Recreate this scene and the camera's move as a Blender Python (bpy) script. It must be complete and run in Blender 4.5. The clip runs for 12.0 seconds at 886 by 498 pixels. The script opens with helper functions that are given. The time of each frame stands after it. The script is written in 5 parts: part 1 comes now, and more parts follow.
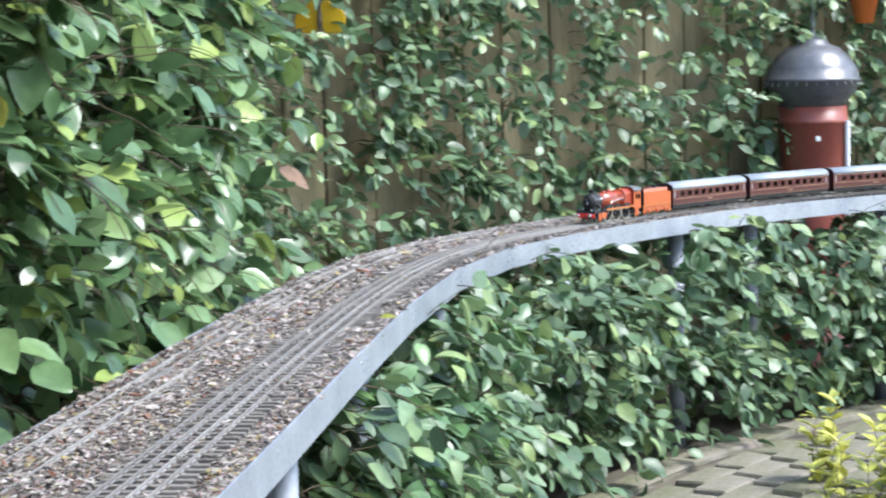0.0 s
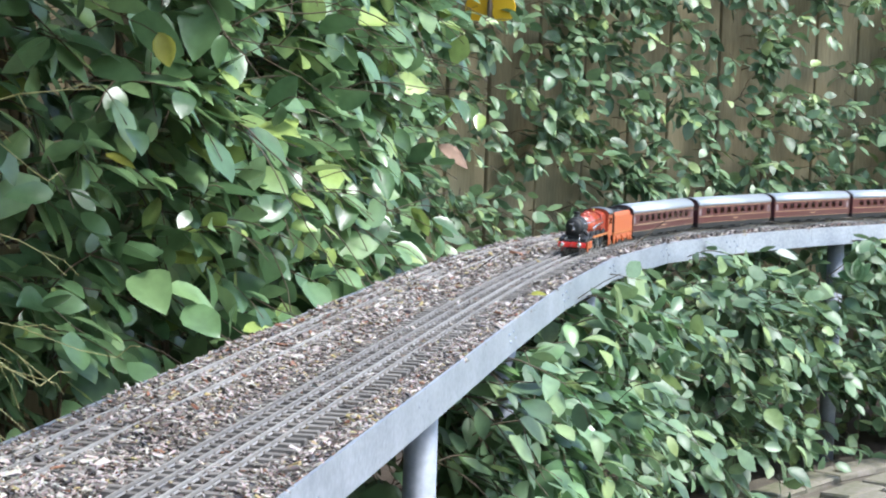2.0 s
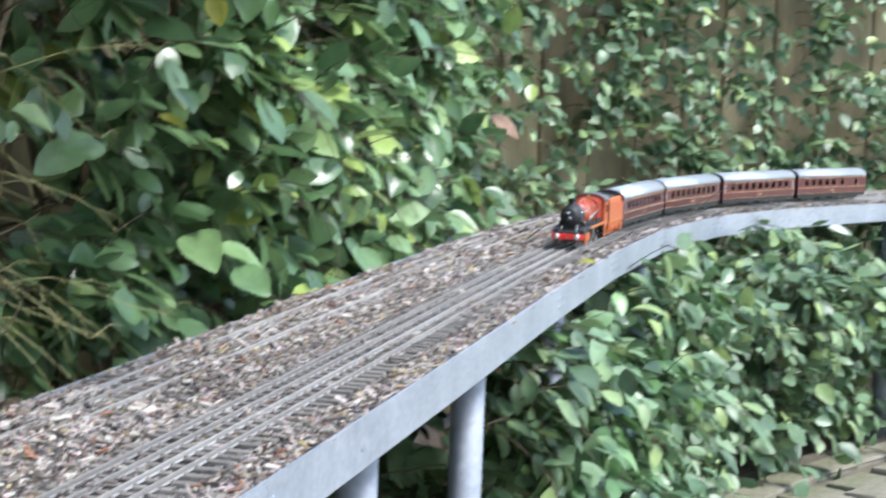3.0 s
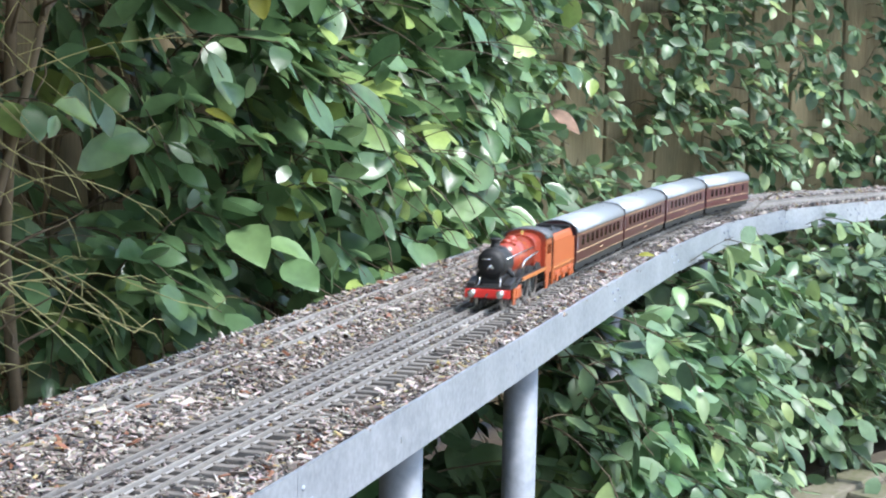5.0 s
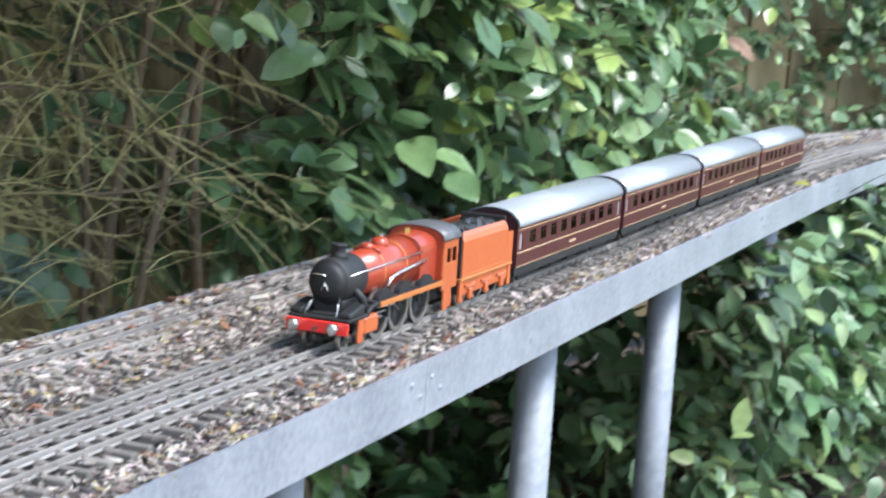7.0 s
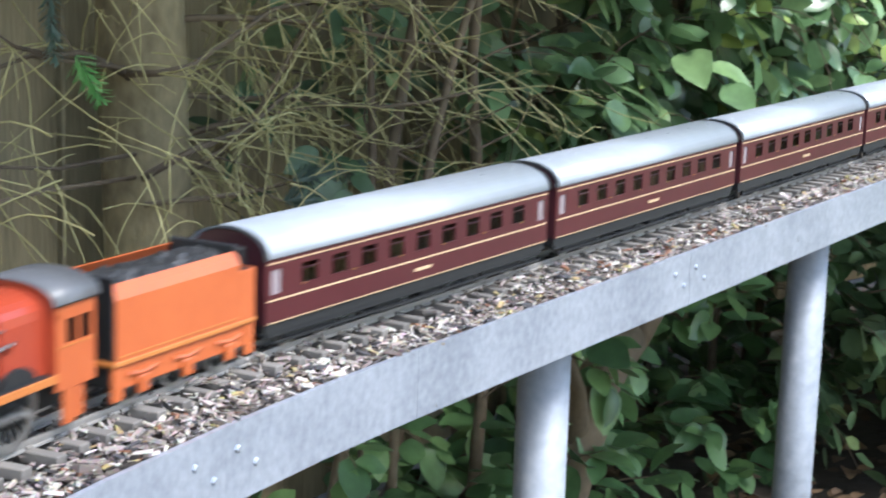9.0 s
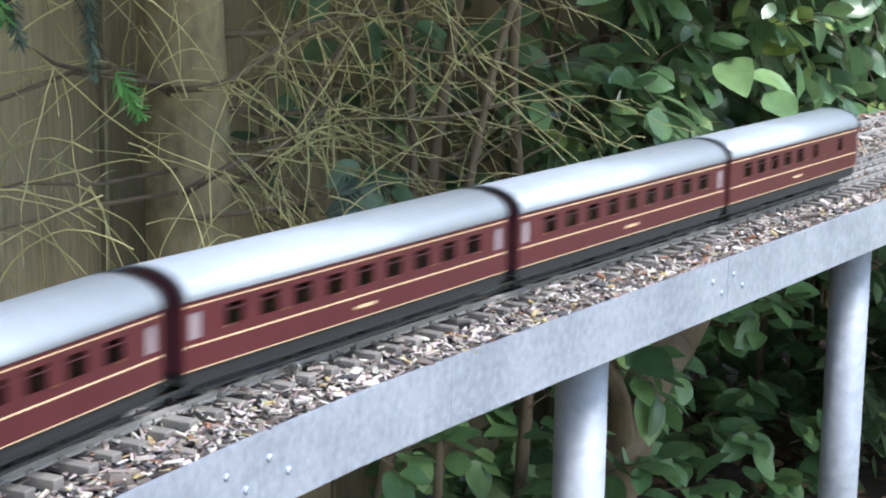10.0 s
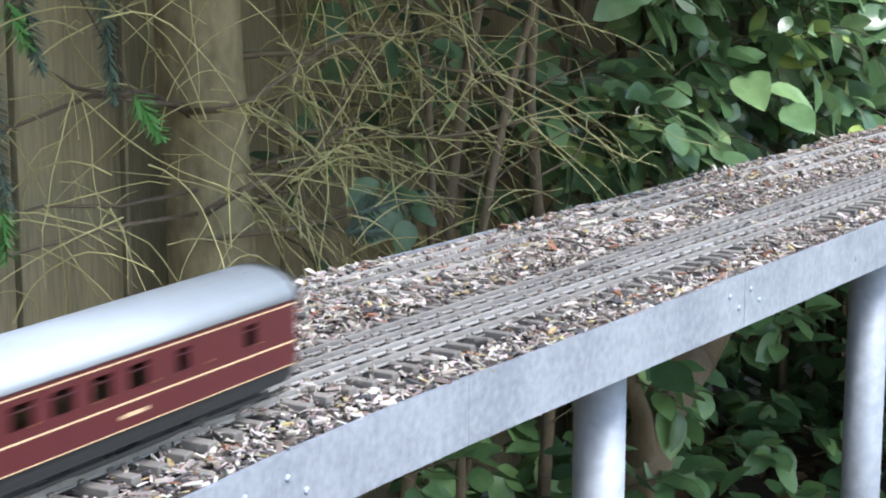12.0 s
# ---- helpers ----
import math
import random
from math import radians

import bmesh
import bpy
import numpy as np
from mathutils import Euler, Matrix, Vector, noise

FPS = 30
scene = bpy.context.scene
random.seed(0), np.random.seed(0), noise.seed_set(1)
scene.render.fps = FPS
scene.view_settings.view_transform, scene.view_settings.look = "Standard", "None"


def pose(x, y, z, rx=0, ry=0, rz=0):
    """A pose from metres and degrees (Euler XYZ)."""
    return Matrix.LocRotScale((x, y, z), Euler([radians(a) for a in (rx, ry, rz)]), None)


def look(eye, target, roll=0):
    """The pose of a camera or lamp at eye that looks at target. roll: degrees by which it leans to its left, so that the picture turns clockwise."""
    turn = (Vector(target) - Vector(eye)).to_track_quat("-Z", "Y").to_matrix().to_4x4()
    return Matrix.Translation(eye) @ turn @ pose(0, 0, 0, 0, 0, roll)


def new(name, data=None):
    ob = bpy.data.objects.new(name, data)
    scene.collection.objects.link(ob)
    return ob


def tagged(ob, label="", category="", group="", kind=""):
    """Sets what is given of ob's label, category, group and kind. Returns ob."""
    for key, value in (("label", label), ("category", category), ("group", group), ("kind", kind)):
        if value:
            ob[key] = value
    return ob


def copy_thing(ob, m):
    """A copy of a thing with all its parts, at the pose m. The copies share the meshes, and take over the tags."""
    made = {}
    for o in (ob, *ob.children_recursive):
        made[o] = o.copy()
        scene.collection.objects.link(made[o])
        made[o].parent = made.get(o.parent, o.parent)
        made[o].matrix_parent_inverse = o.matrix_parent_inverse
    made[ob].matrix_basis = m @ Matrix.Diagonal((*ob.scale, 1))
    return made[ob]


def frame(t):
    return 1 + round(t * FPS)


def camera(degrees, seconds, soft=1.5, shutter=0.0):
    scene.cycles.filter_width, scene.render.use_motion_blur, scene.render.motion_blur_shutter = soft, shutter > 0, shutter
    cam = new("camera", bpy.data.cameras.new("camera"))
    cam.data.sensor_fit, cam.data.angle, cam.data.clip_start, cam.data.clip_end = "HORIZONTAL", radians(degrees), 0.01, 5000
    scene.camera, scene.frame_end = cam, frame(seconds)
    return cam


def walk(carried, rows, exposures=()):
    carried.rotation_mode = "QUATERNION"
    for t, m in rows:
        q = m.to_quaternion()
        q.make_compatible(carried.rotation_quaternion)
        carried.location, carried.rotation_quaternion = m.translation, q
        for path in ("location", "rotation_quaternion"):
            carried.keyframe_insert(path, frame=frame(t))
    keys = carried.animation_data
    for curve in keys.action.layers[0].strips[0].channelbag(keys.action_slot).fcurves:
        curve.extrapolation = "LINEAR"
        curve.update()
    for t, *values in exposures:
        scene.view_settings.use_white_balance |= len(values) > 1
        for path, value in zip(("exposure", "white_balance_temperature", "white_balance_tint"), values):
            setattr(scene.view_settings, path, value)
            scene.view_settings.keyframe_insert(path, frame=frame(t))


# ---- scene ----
cam = camera(27.5, 12.0, 2.0, 0.7)
PATH = [
    (0, (-0.546, -0.458, 1.136), (1.431, -0.219, 0.945), -1.4),
    (0.5, (-0.535, -0.449, 1.125), (1.434, -0.156, 0.938), -0.0),
    (1, (-0.535, -0.451, 1.108), (1.428, -0.112, 0.921), 1.5),
    (1.5, (-0.544, -0.475, 1.097), (1.41, -0.094, 0.906), 1.7),
    (2, (-0.535, -0.46, 1.074), (1.415, -0.051, 0.893), 1.9),
    (2.5, (-0.544, -0.47, 1.065), (1.404, -0.053, 0.881), 1.9),
    (3, (-0.552, -0.476, 1.047), (1.382, -0.008, 0.845), 2.2),
    (3.2, (-0.537, -0.468, 1.067), (1.389, 0.018, 0.838), 2.9),
    (5, (-0.519, -0.509, 1.03), (1.393, 0.043, 0.83), 1.3),
    (5.5, (-0.528, -0.553, 1.02), (1.371, 0.048, 0.84), 1.6),
    (6, (-0.545, -0.577, 1.026), (1.343, 0.05, 0.824), 1.9),
    (6.5, (-0.571, -0.548, 1.03), (1.303, 0.109, 0.795), 4.3),
    (7.2, (-0.681, -0.641, 1.066), (1.132, 0.141, 0.742), 3.3),
    (7.5, (-0.656, -0.605, 1.033), (1.146, 0.206, 0.724), 3.4),
    (7.7, (-0.692, -0.625, 1.04), (1.096, 0.216, 0.725), 3.3),
    (9.3, (-0.721, -0.689, 1.025), (0.934, 0.366, 0.64), 1.6),
    (9.5, (-0.72, -0.694, 1.024), (0.93, 0.371, 0.647), 1.4),
    (10, (-0.716, -0.699, 1.025), (0.924, 0.382, 0.652), 0.9),
    (10.5, (-0.711, -0.705, 1.024), (0.933, 0.373, 0.654), 0.8),
    (11, (-0.711, -0.705, 1.027), (0.929, 0.381, 0.665), 0.5),
    (11.5, (-0.715, -0.705, 1.028), (0.914, 0.398, 0.67), 0.2),
    (12, (-0.72, -0.709, 1.031), (0.908, 0.396, 0.673), 0.1),
]
walk(cam, [(t, look(e, g, r)) for t, e, g, r in PATH])

# ---- light ----
world = bpy.data.worlds.new("sky")
scene.world = world
world.use_nodes = True
wn = world.node_tree.nodes
sky = wn.new("ShaderNodeTexSky")
sky.sky_type = "NISHITA"
sky.sun_disc = False
sky.sun_elevation = radians(56)
sky.sun_rotation = radians(189)
sky.air_density = 1.2
sky.dust_density = 1.0
wn["Background"].inputs["Strength"].default_value = 0.15
world.node_tree.links.new(sky.outputs["Color"], wn["Background"].inputs["Color"])
sun = new("sun", bpy.data.lights.new("sun", "SUN"))
sun.data.energy = 2.1
sun.data.angle = radians(18)
sun.data.color = (0.95, 0.975, 1.0)
sun.matrix_basis = look((-0.2, -1.3, 2.0), (0, 0, 0))
scene.view_settings.exposure = 1.9


# ---- materials ----
def nodes_of(name):
    m = bpy.data.materials.new(name)
    m.use_nodes = True
    return m, m.node_tree.nodes, m.node_tree.links, m.node_tree.nodes["Principled BSDF"]


def surface(name, dark, light, rough=0.6, metal=0.0, grain=60.0, stain=4.0, bump=0.15, by="object", spread=0.5, stretch=(1, 1, 1), depth=0.002):
    """A surface whose colour wanders between two tones, by grain, by stains and from piece to piece."""
    m, n, l, b = nodes_of(name)
    co = n.new("ShaderNodeTexCoord")
    mp = n.new("ShaderNodeMapping")
    mp.inputs["Scale"].default_value = stretch
    l.new(co.outputs["Object"], mp.inputs["Vector"])
    fine, broad = n.new("ShaderNodeTexNoise"), n.new("ShaderNodeTexNoise")
    fine.inputs["Scale"].default_value, broad.inputs["Scale"].default_value = grain, stain
    fine.inputs["Detail"].default_value = 6
    for q in (fine, broad):
        l.new(mp.outputs["Vector"], q.inputs["Vector"])
    mixed = n.new("ShaderNodeMath")
    mixed.operation = "MULTIPLY_ADD"
    mixed.inputs[1].default_value = 0.5
    l.new(fine.outputs["Fac"], mixed.inputs[0])
    half = n.new("ShaderNodeMath")
    half.operation = "MULTIPLY"
    half.inputs[1].default_value = 0.5
    l.new(broad.outputs["Fac"], half.inputs[0])
    l.new(half.outputs[0], mixed.inputs[2])
    tone = n.new("ShaderNodeMapRange")
    tone.inputs["From Min"].default_value, tone.inputs["From Max"].default_value = 0.33, 0.67
    l.new(mixed.outputs[0], tone.inputs["Value"])
    add = n.new("ShaderNodeMath")
    add.operation = "MULTIPLY_ADD"
    add.inputs[1].default_value = spread
    if by == "island":
        src = n.new("ShaderNodeNewGeometry").outputs["Random Per Island"]
    else:
        src = n.new("ShaderNodeObjectInfo").outputs["Random"]
    l.new(src, add.inputs[0])
    scale = n.new("ShaderNodeMath")
    scale.operation = "MULTIPLY"
    scale.inputs[1].default_value = 1 - spread
    l.new(tone.outputs[0], scale.inputs[0])
    l.new(scale.outputs[0], add.inputs[2])
    ramp = n.new("ShaderNodeMix")
    ramp.data_type = "RGBA"
    ramp.inputs["A"].default_value, ramp.inputs["B"].default_value = (*dark, 1), (*light, 1)
    l.new(add.outputs[0], ramp.inputs["Factor"])
    l.new(ramp.outputs["Result"], b.inputs["Base Color"])
    b.inputs["Roughness"].default_value, b.inputs["Metallic"].default_value = rough, metal
    if bump:
        bp = n.new("ShaderNodeBump")
        bp.inputs["Strength"].default_value, bp.inputs["Distance"].default_value = bump, depth
        l.new(fine.outputs["Fac"], bp.inputs["Height"])
        l.new(bp.outputs["Normal"], b.inputs["Normal"])
    return m


def scatter(name, colours, rough=0.75, bump=0.3):
    """Loose bits: each island takes one of the colours."""
    m, n, l, b = nodes_of(name)
    geo = n.new("ShaderNodeNewGeometry")
    ramp = n.new("ShaderNodeValToRGB")
    ramp.color_ramp.interpolation = "CONSTANT"
    while len(ramp.color_ramp.elements) < len(colours):
        ramp.color_ramp.elements.new(0.5)
    for k, (e, (c, at)) in enumerate(zip(ramp.color_ramp.elements, colours)):
        e.position, e.color = at, (*c, 1)
    l.new(geo.outputs["Random Per Island"], ramp.inputs["Fac"])
    noi = n.new("ShaderNodeTexNoise")
    noi.inputs["Scale"].default_value = 300
    co = n.new("ShaderNodeTexCoord")
    l.new(co.outputs["Object"], noi.inputs["Vector"])
    mul = n.new("ShaderNodeMix")
    mul.data_type, mul.blend_type = "RGBA", "MULTIPLY"
    mul.inputs["Factor"].default_value = 0.6
    l.new(ramp.outputs["Color"], mul.inputs["A"])
    l.new(noi.outputs["Color"], mul.inputs["B"])
    l.new(mul.outputs["Result"], b.inputs["Base Color"])
    b.inputs["Roughness"].default_value = rough
    return m


def leafage(name, colours, rough=0.32, glow=0.25):
    """Leaves: a waxy upper face, some light let through, tones from leaf to leaf and paler along the veins."""
    m, n, l, b = nodes_of(name)
    geo = n.new("ShaderNodeNewGeometry")
    ramp = n.new("ShaderNodeValToRGB")
    while len(ramp.color_ramp.elements) < len(colours):
        ramp.color_ramp.elements.new(0.5)
    for e, (c, at) in zip(ramp.color_ramp.elements, colours):
        e.position, e.color = at, (*c, 1)
    l.new(geo.outputs["Random Per Island"], ramp.inputs["Fac"])
    co = n.new("ShaderNodeTexCoord")
    noi = n.new("ShaderNodeTexNoise")
    noi.inputs["Scale"].default_value = 45
    noi.inputs["Detail"].default_value = 4
    l.new(co.outputs["Object"], noi.inputs["Vector"])
    mul = n.new("ShaderNodeMix")
    mul.data_type, mul.blend_type = "RGBA", "OVERLAY"
    mul.inputs["Factor"].default_value = 0.45
    l.new(ramp.outputs["Color"], mul.inputs["A"])
    l.new(noi.outputs["Fac"], mul.inputs["B"])
    l.new(mul.outputs["Result"], b.inputs["Base Color"])
    b.inputs["Roughness"].default_value = rough
    b.inputs["Specular IOR Level"].default_value = 0.5
    bp = n.new("ShaderNodeBump")
    bp.inputs["Strength"].default_value, bp.inputs["Distance"].default_value = 0.3, 0.003
    l.new(noi.outputs["Fac"], bp.inputs["Height"])
    l.new(bp.outputs["Normal"], b.inputs["Normal"])
    tr = n.new("ShaderNodeBsdfTranslucent")
    l.new(mul.outputs["Result"], tr.inputs["Color"])
    mix = n.new("ShaderNodeMixShader")
    mix.inputs["Fac"].default_value = glow
    l.new(b.outputs["BSDF"], mix.inputs[1])
    l.new(tr.outputs["BSDF"], mix.inputs[2])
    l.new(mix.outputs["Shader"], n["Material Output"].inputs["Surface"])
    return m


M_SOIL = surface("soil", (0.02, 0.014, 0.009), (0.07, 0.05, 0.035), 0.95, 0, 40, 3, 0.6, depth=0.01)
M_FENCE = surface("fence_timber", (0.10, 0.080, 0.042), (0.37, 0.305, 0.185), 0.85, 0, 30, 2.5, 0.3, stretch=(6, 6, 0.5), spread=0.4)
M_STEEL = surface("galvanised_steel", (0.24, 0.265, 0.31), (0.44, 0.47, 0.53), 0.42, 0.55, 130, 9, 0.06, spread=0.1)
M_TUBE = surface("galvanised_tube", (0.15, 0.165, 0.19), (0.30, 0.32, 0.36), 0.62, 0.3, 70, 6, 0.08, spread=0.2)
M_BALLAST = surface("old_ballast", (0.03, 0.026, 0.022), (0.16, 0.13, 0.11), 0.95, 0, 220, 9, 0.8, depth=0.004)
M_RAIL = surface("weathered_rail", (0.18, 0.165, 0.155), (0.40, 0.38, 0.36), 0.5, 0.4, 200, 12, 0.1)
M_SLEEPER = surface("grey_sleeper", (0.06, 0.053, 0.048), (0.20, 0.18, 0.16), 0.85, 0, 150, 20, 0.4, stretch=(1, 0.3, 1))
M_CHIPS = scatter("wood_chips", [((0.30, 0.25, 0.22), 0.0), ((0.13, 0.10, 0.085), 0.16), ((0.46, 0.40, 0.36), 0.30), ((0.20, 0.16, 0.135), 0.48), ((0.52, 0.46, 0.41), 0.62), ((0.06, 0.055, 0.058), 0.78), ((0.26, 0.11, 0.06), 0.90), ((0.38, 0.30, 0.14), 0.95)])
M_BARK = surface("twig_bark", (0.05, 0.035, 0.022), (0.16, 0.12, 0.075), 0.9, 0, 80, 8, 0.4)
M_DRYTWIG = surface("dry_twig", (0.20, 0.18, 0.07), (0.52, 0.47, 0.22), 0.85, 0, 80, 8, 0.2, by="island")
M_TRUNK = surface("spruce_trunk", (0.075, 0.058, 0.032), (0.40, 0.335, 0.19), 0.9, 0, 60, 7, 0.8, stretch=(1, 1, 0.6), depth=0.004)
M_IVY = leafage("ivy_leaf", [((0.048, 0.090, 0.042), 0.0), ((0.092, 0.155, 0.074), 0.45), ((0.145, 0.22, 0.11), 0.8), ((0.24, 0.31, 0.11), 1.0)], 0.42)
M_LAUREL = leafage("laurel_leaf", [((0.05, 0.098, 0.040), 0.0), ((0.10, 0.178, 0.078), 0.5), ((0.17, 0.26, 0.11), 0.86), ((0.29, 0.37, 0.10), 1.0)], 0.28, 0.3)
M_COVER = leafage("ground_leaf", [((0.05, 0.105, 0.042), 0.0), ((0.09, 0.175, 0.068), 0.6), ((0.15, 0.25, 0.09), 1.0)], 0.36)

M_GRIT = scatter("fine_grit", [((0.06, 0.05, 0.045), 0.0), ((0.14, 0.11, 0.09), 0.35), ((0.26, 0.22, 0.19), 0.6), ((0.42, 0.38, 0.34), 0.85)])
M_NEEDLE = leafage("old_needle", [((0.05, 0.085, 0.06), 0.0), ((0.11, 0.15, 0.12), 1.0)], 0.45, 0.1)
M_NEEDLE_NEW = leafage("new_needle", [((0.08, 0.24, 0.06), 0.0), ((0.16, 0.36, 0.12), 1.0)], 0.4, 0.25)
M_TERRA = surface("terracotta", (0.15, 0.032, 0.024), (0.27, 0.075, 0.05), 0.4, 0, 40, 5, 0.1)
M_LEAD = surface("dark_lead", (0.05, 0.05, 0.055), (0.15, 0.15, 0.16), 0.33, 0.3, 40, 8, 0.1)
M_WHITE = surface("white_paint", (0.6, 0.6, 0.6), (0.8, 0.8, 0.8), 0.5, 0, 60, 8, 0.05)
M_SAND = surface("jointing_sand", (0.06, 0.05, 0.035), (0.18, 0.15, 0.11), 0.95, 0, 120, 6, 0.5)
M_BRICK = surface("mossy_brick", (0.07, 0.078, 0.026), (0.21, 0.175, 0.15), 0.85, 0, 50, 6, 0.4, depth=0.003, spread=0.3)
M_RED = surface("crimson_enamel", (0.24, 0.032, 0.016), (0.32, 0.052, 0.021), 0.28, 0, 90, 14, 0.02)
M_ORANGERED = surface("orange_enamel", (0.33, 0.070, 0.022), (0.42, 0.105, 0.032), 0.3, 0, 90, 14, 0.02)
M_SIGNAL = surface("signal_red", (0.55, 0.02, 0.018), (0.65, 0.035, 0.025), 0.35, 0, 90, 14, 0.02)
M_BLACK = surface("black_enamel", (0.003, 0.003, 0.004), (0.010, 0.010, 0.010), 0.62, 0, 80, 16, 0.05)
M_GREYBLACK = surface("dark_grey_paint", (0.05, 0.052, 0.055), (0.10, 0.10, 0.105), 0.45, 0, 80, 16, 0.05)
M_LINING = surface("orange_lining", (0.33, 0.10, 0.025), (0.42, 0.15, 0.035), 0.4, 0, 80, 16, 0.0)
M_SILVER = surface("bright_metal", (0.55, 0.55, 0.55), (0.75, 0.75, 0.74), 0.25, 0.9, 90, 14, 0.02)
M_TYRE = surface("steel_tyre", (0.25, 0.24, 0.23), (0.50, 0.49, 0.47), 0.35, 0.9, 120, 20, 0.05)
M_BRASS = surface("brass", (0.45, 0.30, 0.10), (0.60, 0.42, 0.16), 0.3, 0.9, 90, 14, 0.02)
M_COAL = surface("coal", (0.006, 0.006, 0.007), (0.03, 0.03, 0.03), 0.45, 0, 150, 60, 0.8, depth=0.003)
M_MAROON = surface("maroon_paint", (0.045, 0.0065, 0.009), (0.070, 0.011, 0.013), 0.3, 0, 70, 10, 0.02)
M_MAROONDARK = surface("dark_maroon_paint", (0.03, 0.008, 0.012), (0.055, 0.014, 0.018), 0.4, 0, 70, 10, 0.02)
M_CREAM = surface("cream_lining", (0.38, 0.25, 0.14), (0.50, 0.36, 0.22), 0.5, 0, 80, 16, 0.0)
M_ROOF = surface("roof_paint", (0.22, 0.24, 0.26), (0.31, 0.335, 0.365), 0.3, 0.1, 60, 8, 0.03)
M_SEAT = surface("seat_cloth", (0.16, 0.10, 0.03), (0.28, 0.19, 0.07), 0.8, 0, 60, 8, 0.1)
M_PALELEAF = leafage("pale_leaf", [((0.45, 0.50, 0.42), 0.0), ((0.60, 0.63, 0.55), 1.0)], 0.4, 0.2)
M_DEADLEAF = leafage("dead_leaf", [((0.30, 0.19, 0.14), 0.0), ((0.42, 0.28, 0.2), 1.0)], 0.7, 0.15)
M_YELLOWLEAF = leafage("yellow_leaf", [((0.34, 0.36, 0.07), 0.0), ((0.48, 0.46, 0.09), 1.0)], 0.4, 0.3)
M_YELLOW = surface("yellow_paint", (0.55, 0.30, 0.01), (0.70, 0.42, 0.02), 0.45, 0, 40, 8, 0.03)
M_ORANGE = surface("orange_paint", (0.55, 0.13, 0.03), (0.65, 0.18, 0.05), 0.5, 0, 40, 8, 0.03)
M_LITTER = leafage("leaf_litter", [((0.05, 0.030, 0.018), 0.0), ((0.16, 0.095, 0.05), 1.0)], 0.8, 0.05)
M_GLASS = surface("window_glass", (0.5, 0.5, 0.5), (0.6, 0.6, 0.6), 0.03, 0, 60, 8, 0.0)
M_GLASS.node_tree.nodes["Principled BSDF"].inputs["Transmission Weight"].default_value = 1.0
M_GLASS.node_tree.nodes["Principled BSDF"].inputs["IOR"].default_value = 1.12
M_PALEGLASS = surface("frosted_glass", (0.16, 0.13, 0.14), (0.24, 0.20, 0.21), 0.3, 0, 60, 8, 0.0)


# ---- mesh helpers ----
def part(name, bm, material, parent=None, label="", smooth=False):
    me = bpy.data.meshes.new(name)
    bm.to_mesh(me)
    bm.free()
    me.materials.append(material)
    if smooth:
        for p in me.polygons:
            p.use_smooth = True
    ob = new(name, me)
    ob.parent = parent
    return tagged(ob, label)


def raw(name, verts, faces, material, parent=None, smooth=False):
    me = bpy.data.meshes.new(name)
    me.from_pydata(verts, [], faces)
    me.materials.append(material)
    if smooth:
        me.polygons.foreach_set("use_smooth", [True] * len(me.polygons))
    ob = new(name, me)
    ob.parent = parent
    return ob


def box(bm, x0, x1, y0, y1, z0, z1, bevel=0.0, m=None):
    got = bmesh.ops.create_cube(bm, size=1, matrix=Matrix.LocRotScale(((x0 + x1) / 2, (y0 + y1) / 2, (z0 + z1) / 2), None, (x1 - x0, y1 - y0, z1 - z0)))["verts"]
    if bevel:
        es = {e for q in got for e in q.link_edges}
        got = list({q for f in bmesh.ops.bevel(bm, geom=list(es), offset=bevel, segments=1, affect="EDGES")["faces"] for q in f.verts} | {q for q in got if q.is_valid})
    if m is not None:
        bmesh.ops.transform(bm, matrix=m, verts=[q for q in got if q.is_valid])
    return got


def tube(bm, points, radii, sides=6):
    """A round bar along points, tapering by radii."""
    rings = []
    for i, p in enumerate(points):
        p = Vector(p)
        a, b = Vector(points[max(i - 1, 0)]), Vector(points[min(i + 1, len(points) - 1)])
        q = (b - a).to_track_quat("Z", "Y")
        r = radii[i] if hasattr(radii, "__len__") else radii
        rings.append([bm.verts.new(p + q @ Vector((math.cos(t) * r, math.sin(t) * r, 0))) for t in [2 * math.pi * k / sides for k in range(sides)]])
    for u, w in zip(rings, rings[1:]):
        for k in range(sides):
            bm.faces.new((u[k], u[(k + 1) % sides], w[(k + 1) % sides], w[k]))
    bm.faces.new(rings[0][::-1])
    bm.faces.new(rings[-1])


def lathe(bm, profile, sides=32, centre=(0, 0, 0), axis="Z"):
    rings = []
    for r, h in profile:
        ring = []
        for k in range(sides):
            a = 2 * math.pi * k / sides
            p = (r * math.cos(a), r * math.sin(a), h)
            if axis == "X":
                p = (h, r * math.cos(a), r * math.sin(a))
            if axis == "Y":
                p = (r * math.sin(a), h, r * math.cos(a))
            ring.append(bm.verts.new(Vector(centre) + Vector(p)))
        rings.append(ring)
    for u, w in zip(rings, rings[1:]):
        for k in range(sides):
            bm.faces.new((u[k], u[(k + 1) % sides], w[(k + 1) % sides], w[k]))
    bm.faces.new(rings[0][::-1])
    bm.faces.new(rings[-1])
    bmesh.ops.recalc_face_normals(bm, faces=bm.faces)


